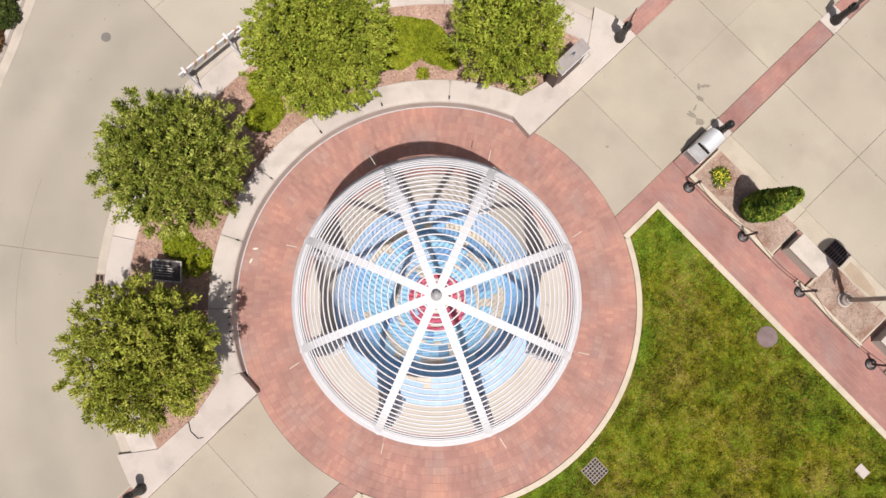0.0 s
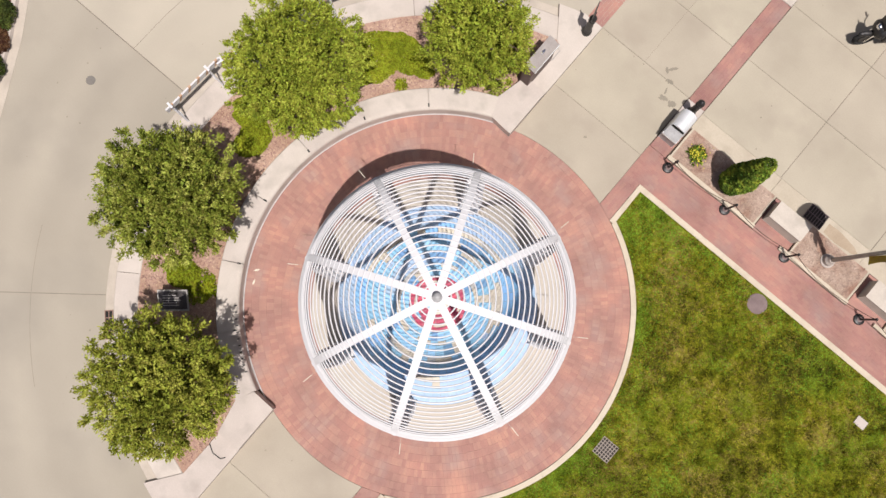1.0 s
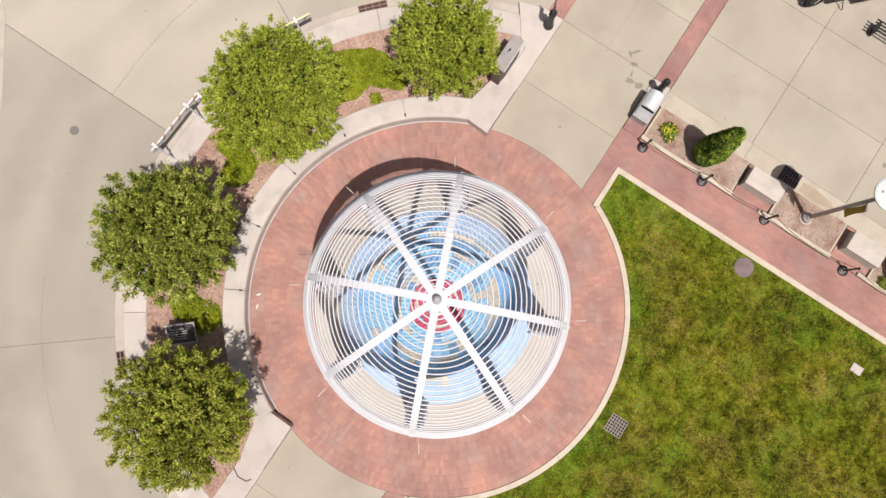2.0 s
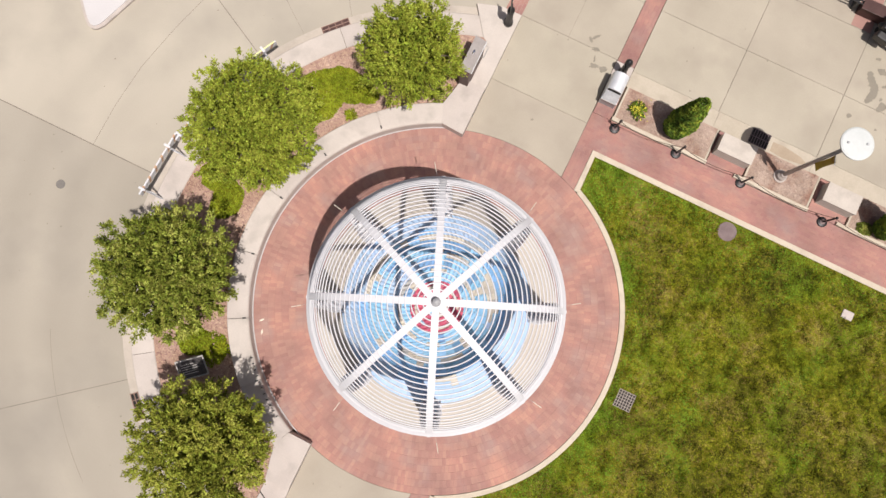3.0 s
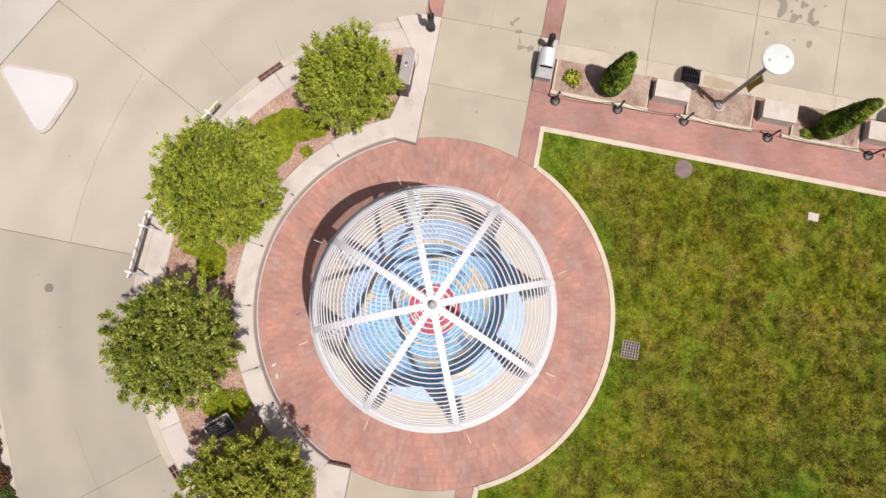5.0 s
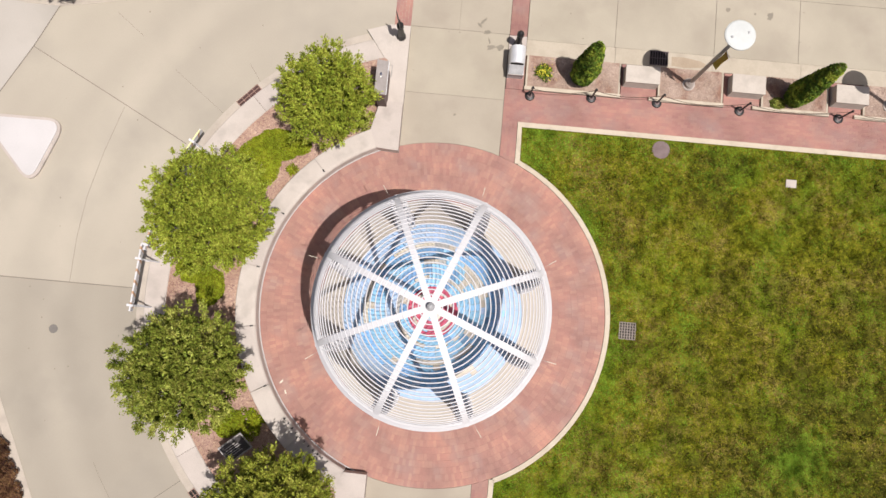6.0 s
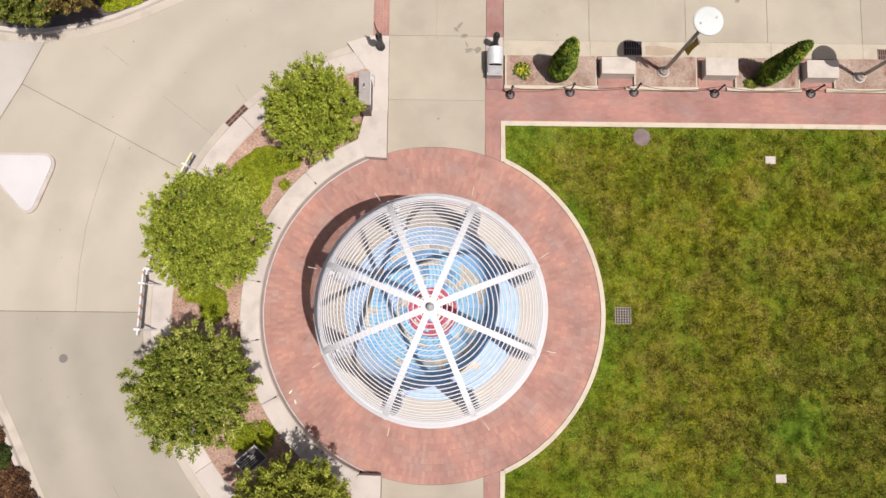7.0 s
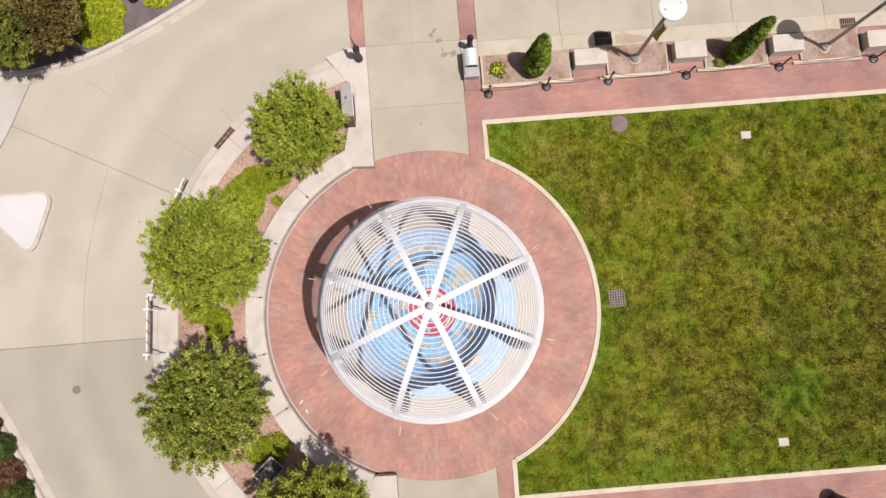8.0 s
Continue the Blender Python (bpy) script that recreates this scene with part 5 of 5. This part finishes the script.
kerb_line(north, 0.28, 0.012, far2, "gutter")
kerb_line(aside(north, 0.282), 0.18, 0.10, far2, "pale")
part("soil", prism(B(), aside(north, 0.464) + [(-5.6, 22), (-18, 22)], -0.04, 0.09), "darkmulch", far2)
tree(-11.55, 10.42, 1.02, 1.20, 2.2, 1.3, "leaf_e", 41, "bronze and green broadleaf tree over the kerb", base=0.09, clumps=360)
tree(-12.72, 9.92, 1.22, 1.20, 2.3, 1.4, "leaf_h", 42, "dark green broadleaf tree at the bed corner", base=0.09, clumps=360)
for i, (x, y, q) in enumerate(((-10.80, 10.42, 0.50), (-10.25, 10.60, 0.46), (-10.50, 11.10, 0.58), (-11.05, 11.10, 0.5), (-10.1, 11.15, 0.42))):
    shrub("shrub", x, y, q, q, 0.6, "leaf_f", 43 + 7 * i, "bright lime green mounded shrub", n=3400, size=0.05, base=0.09)
shrub("shrub", -8.6, 11.5, 0.5, 0.32, 0.35, "leaf_f", 44, "low lime green shrub at the kerb", n=1200, base=0.09)
hr = random.Random(5)
for i in range(22):
    u = (i // 2) / 10
    x, y = -15.22 + 3.9 * u - (0.7 if i % 2 else 0.0), -1.95 - 7.0 * u - (0.2 if i % 2 else 0.0)
    mat = ("leaf_k", "leaf_m", "leaf_m")[(i * 5 + i // 3) % 3]
    word = {"leaf_m": "dark red-brown", "leaf_k": "very dark green"}[mat]
    shrub("shrub", x + hr.uniform(-0.1, 0.1), y + hr.uniform(-0.1, 0.1), 0.60, 0.58, 0.42, mat, 50 + i, word + " low hedge shrub behind the kerb", n=2600, base=0.09)
ped = empty("path_light", -9.33, 11.50, 0.09, label="small black garden path light", category="path light")
part("stem", lathe(B(), [(0.05, 0), (0.03, 0.03), (0.025, 0.45)], 10), "black", ped)
part("cap", lathe(B(), [(0.03, 0.45), (0.17, 0.47), (0.14, 0.53), (0.02, 0.58)], 16), "black", ped)
# dark round bin by the south walk
sb = empty("litter_bin", 12.55, -7.17, 0.0, label="round dark brown litter bin on the brick walk", category="litter bin")
part("drum", lathe(B(), [(0.24, 0.0), (0.26, 0.05), (0.27, 0.80)], 24), "brown", sb)
part("lid", lathe(B(), [(0.29, 0.80), (0.29, 0.85), (0.22, 0.92), (0.08, 0.95)], 24), "brown", sb)


# ---- motorcycles parked on the plaza ----
def motorcycle(x, y, rz, paint):
    b = empty("motorcycle", x, y, 0.0, rz, "parked %s motorcycle leaning on its stand" % ("maroon and chrome" if paint == "maroon" else "black and chrome"), "motorcycle", "motorcycles on the plaza")
    lean = pose(0, 0, 0, 8, 0, 0)
    for xx in (-0.78, 0.80):
        w = B()
        tube(w, [(xx + 0.25 * math.cos(a * math.pi / 12), 0, 0.31 + 0.25 * math.sin(a * math.pi / 12)) for a in range(24)], 0.062, 8, closed=True)
        wheel = part("wheel", w, "rubber", b, smooth=True)
        wheel.matrix_basis = lean
        part("rim", tube(B(), [(xx, -0.04, 0.31), (xx, 0.04, 0.31)], 0.15, 16), "chrome" if paint == "maroon" else "black", wheel)
    bits = [
        ("tank", ball(B(), 0.18, 0, 0.82, 0.34, 0.16, 0.15), paint), ("seat", ball(B(), -0.38, 0, 0.74, 0.42, 0.17, 0.09), "rubber"),
        ("engine", box(B(), -0.2, 0.32, -0.19, 0.19, 0.28, 0.64, 0.04), "black"), ("rear_fender", ball(B(), -0.82, 0, 0.60, 0.36, 0.15, 0.16), "black"), ("fairing", ball(B(), 0.58, 0, 0.78, 0.18, 0.30, 0.26), "black"), ("top_box", box(B(), -1.08, -0.72, -0.2, 0.2, 0.76, 0.98, 0.05), "black"), ("stripe", box(B(), -0.62, -0.2, -0.215, -0.17, 0.70, 0.80, 0.01), "white" if paint == "maroon" else "black"),
        ("front_fender", ball(B(), 0.82, 0, 0.58, 0.28, 0.09, 0.10), "black"), ("headlight", ball(B(), 0.66, 0, 0.92, 0.10, 0.10, 0.10), "chrome"),
        ("handlebar", tube(B(), [(0.30, -0.42, 1.02), (0.42, -0.25, 1.06), (0.5, 0, 1.0), (0.42, 0.25, 1.06), (0.30, 0.42, 1.02)], 0.018, 8), "chrome"),
        ("fork", tube(B(), [(0.82, -0.10, 0.31), (0.52, -0.10, 1.0)], 0.028, 8), "chrome"), ("fork", tube(B(), [(0.82, 0.10, 0.31), (0.52, 0.10, 1.0)], 0.028, 8), "chrome"),
        ("exhaust", tube(B(), [(0.2, -0.22, 0.35), (-0.2, -0.24, 0.26), (-1.0, -0.24, 0.28)], 0.045, 8), "chrome"),
        ("saddlebag", box(B(), -1.05, -0.45, 0.14, 0.40, 0.38, 0.74, 0.05), "black"), ("saddlebag", box(B(), -1.05, -0.55, -0.40, -0.14, 0.38, 0.74, 0.05), "black"),
        ("windscreen", box(B(), 0.60, 0.63, -0.2, 0.2, 0.98, 1.22, 0.01), "black"), ("mirror", ball(B(), 0.36, 0.40, 1.14, 0.03, 0.07, 0.05), "chrome"), ("mirror", ball(B(), 0.36, -0.40, 1.14, 0.03, 0.07, 0.05), "chrome"),
        ("stand", tube(B(), [(-0.05, 0.16, 0.3), (-0.1, 0.34, 0.02)], 0.014, 6), "black"),
    ]
    for nm, bm, mt in bits:
        part(nm, bm, mt, b, smooth=mt != "black").matrix_basis = lean


motorcycle(5.0, 14.32, 225, "black")
motorcycle(9.46, 13.38, -10, "maroon")

# slatted bench and planter box on the far brick strip
sb2 = empty("slatted_bench", 7.0, 14.10, 0.0, label="dark metal bench with thin slats on the plaza", category="bench")
for i in range(4):
    part("slat", box(B(), -0.75, 0.70, -0.17 + 0.10 * i, -0.13 + 0.10 * i, 0.42, 0.45), "black", sb2)
for xx in (-0.6, 0.55):
    part("leg", box(B(), xx - 0.03, xx + 0.03, -0.18, 0.18, 0.0, 0.421), "black", sb2)
pb = empty("planter_box", 8.16, 14.0, 0.004, label="low dark brown wooden box on the brick strip", category="box")
part("body", box(B(), -0.44, 0.44, -0.16, 0.16, 0.0, 0.42, 0.015), "brown", pb)
part("lid", box(B(), -0.47, 0.47, -0.19, 0.19, 0.421, 0.46, 0.01), "brown", pb)

# ---- brick pavers last ----
pr = random.Random(21)


def paver_mesh(w, d, mat):
    bm = B()
    e = 0.0025
    lo = [bm.verts.new((sx * w / 2, sy * d / 2, -0.03)) for sx, sy in ((-1, -1), (1, -1), (1, 1), (-1, 1))]
    mid = [bm.verts.new((sx * w / 2, sy * d / 2, -0.003)) for sx, sy in ((-1, -1), (1, -1), (1, 1), (-1, 1))]
    hi = [bm.verts.new((sx * (w / 2 - e), sy * (d / 2 - e), 0.0)) for sx, sy in ((-1, -1), (1, -1), (1, 1), (-1, 1))]
    bm.faces.new(hi)
    for a, c in ((lo, mid), (mid, hi)):
        for i in range(4):
            bm.faces.new((a[i], a[(i + 1) % 4], c[(i + 1) % 4], c[i]))
    me = bpy.data.meshes.new("brick")
    bm.to_mesh(me)
    bm.free()
    me.materials.append(M[mat])
    return me


class Joined:
    def __init__(self):
        self.v, self.f = [], []

    def add(self, pts, z):
        """A paver over four plan corners, with a small chamfer."""
        cx, cy = sum(p[0] for p in pts) / 4, sum(p[1] for p in pts) / 4
        i = len(self.v)
        dz = pr.uniform(-0.002, 0.002)
        self.v += [(x, y, -0.03) for x, y in pts] + [(x, y, z - 0.003 + dz) for x, y in pts] + [(x + (cx - x) * 0.03, y + (cy - y) * 0.03, z + dz) for x, y in pts]
        self.f.append((i + 8, i + 9, i + 10, i + 11))
        for o in (0, 4):
            for j in range(4):
                k = (j + 1) % 4
                self.f.append((i + o + j, i + o + k, i + o + 4 + k, i + o + 4 + j))

    def finish(self, name, mat, parent):
        me = bpy.data.meshes.new(name)
        me.from_pydata(self.v, [], self.f)
        me.materials.append(M[mat])
        ob = new(name, me)
        ob.parent = parent
        ob["kind"] = "stuff"
        return ob


# rings of pavers, long side outwards
one = paver_mesh(0.097, 0.204, "brick")
rest = Joined()
made = 0
ROW = 1.47 / 7
for i in range(9):
    r0 = 3.56 + ROW * i
    n = round(2 * math.pi * (r0 + ROW / 2) / 0.103)
    for j in range(n):
        a = 360 * (j + 0.5 * (i % 2)) / n
        rm = r0 + ROW / 2
        if i > 1 and made < 290 and (a < 25 or a > 320):
            q = new("brick", one)
            q.matrix_basis = pose(rm * math.cos(radians(a)), rm * math.sin(radians(a)), 0.004 + pr.uniform(-0.002, 0.002), pr.gauss(0, 0.3), pr.gauss(0, 0.3), a + 90 + pr.gauss(0, 0.5))
            q.parent = brick_circle
            made += 1
        else:
            h = 180 / n * 0.955
            pts = [(r * math.cos(radians(b)), r * math.sin(radians(b))) for r, b in ((r0 + 0.003, a - h), (r0 + ROW - 0.003, a - h), (r0 + ROW - 0.003, a + h), (r0 + 0.003, a + h))]
            rest.add(pts, 0.004)
rest.finish("bricks", "bricks", brick_circle)
# walks: running bond along the walk
rest = Joined()
straight = paver_mesh(0.198, 0.0955, "walkbrick")
walk_made = [0]


def walk_bricks(x0, x1, y0, y1, along_x=True, keep=None):
    L, W = 0.203, 0.1015
    nx, ny = (L, W) if along_x else (W, L)
    j = 0
    rows_ = max(1, round((y1 - y0) / W)) if along_x else max(1, round((x1 - x0) / W))
    for j in range(rows_):
        t0 = (y0 if along_x else x0) + ((y1 - y0) if along_x else (x1 - x0)) * j / rows_
        t1 = (y0 if along_x else x0) + ((y1 - y0) if along_x else (x1 - x0)) * (j + 1) / rows_
        s0, s1 = (x0, x1) if along_x else (y0, y1)
        s = s0 - (L / 2 if j % 2 else 0)
        while s < s1 - 0.01:
            a, b = max(s, s0) + 0.0025, min(s + L, s1) - 0.0025
            s += L
            if b - a < 0.02:
                continue
            c, d = t0 + 0.0025, t1 - 0.0025
            pts = [(a, c), (b, c), (b, d), (a, d)] if along_x else [(c, a), (d, a), (d, b), (c, b)]
            if keep and not all(keep(*p) for p in pts):
                continue
            if along_x and y0 > 6 and 3.2 < a < 9.0 and walk_made[0] < 290 and b - a > 0.19:
                q = new("brick", straight)
                q.matrix_basis = pose((a + b) / 2, (c + d) / 2, 0.004 + pr.uniform(-0.002, 0.002), pr.gauss(0, 0.3), pr.gauss(0, 0.3), pr.gauss(0, 0.3))
                q.parent = brick_walk
                walk_made[0] += 1
                continue
            rest.add(pts, 0.004)


walk_bricks(1.70, 20.0, 6.365, 7.44)
for x0, x1 in ((5.45, 6.61), (8.81, 9.99), (12.25, 13.31), (15.47, 16.61)):
    walk_bricks(x0, x1, 7.445, 8.6)
walk_bricks(1.70, 20.0, -7.44, -6.31)
walk_bricks(1.71, 2.19, 5.0, 6.36, False, lambda x, y: x * x + y * y > 5.47 ** 2)
walk_bricks(1.71, 2.19, -6.36, -5.0, False, lambda x, y: x * x + y * y > 5.47 ** 2)
walk_bricks(1.72, 2.27, 7.45, 8.55, False)
walk_bricks(1.72, 2.27, 9.25, 13.35, False)
walk_bricks(1.72, 2.27, 14.0, 18.0, False)
walk_bricks(1.72, 2.27, -12.0, -7.45, False)
walk_bricks(-2.10, -1.56, 9.25, 16.0, False)
walk_bricks(-2.10, -1.56, -14.0, -9.3, False)
rest.finish("bricks", "walkbricks", brick_walk)
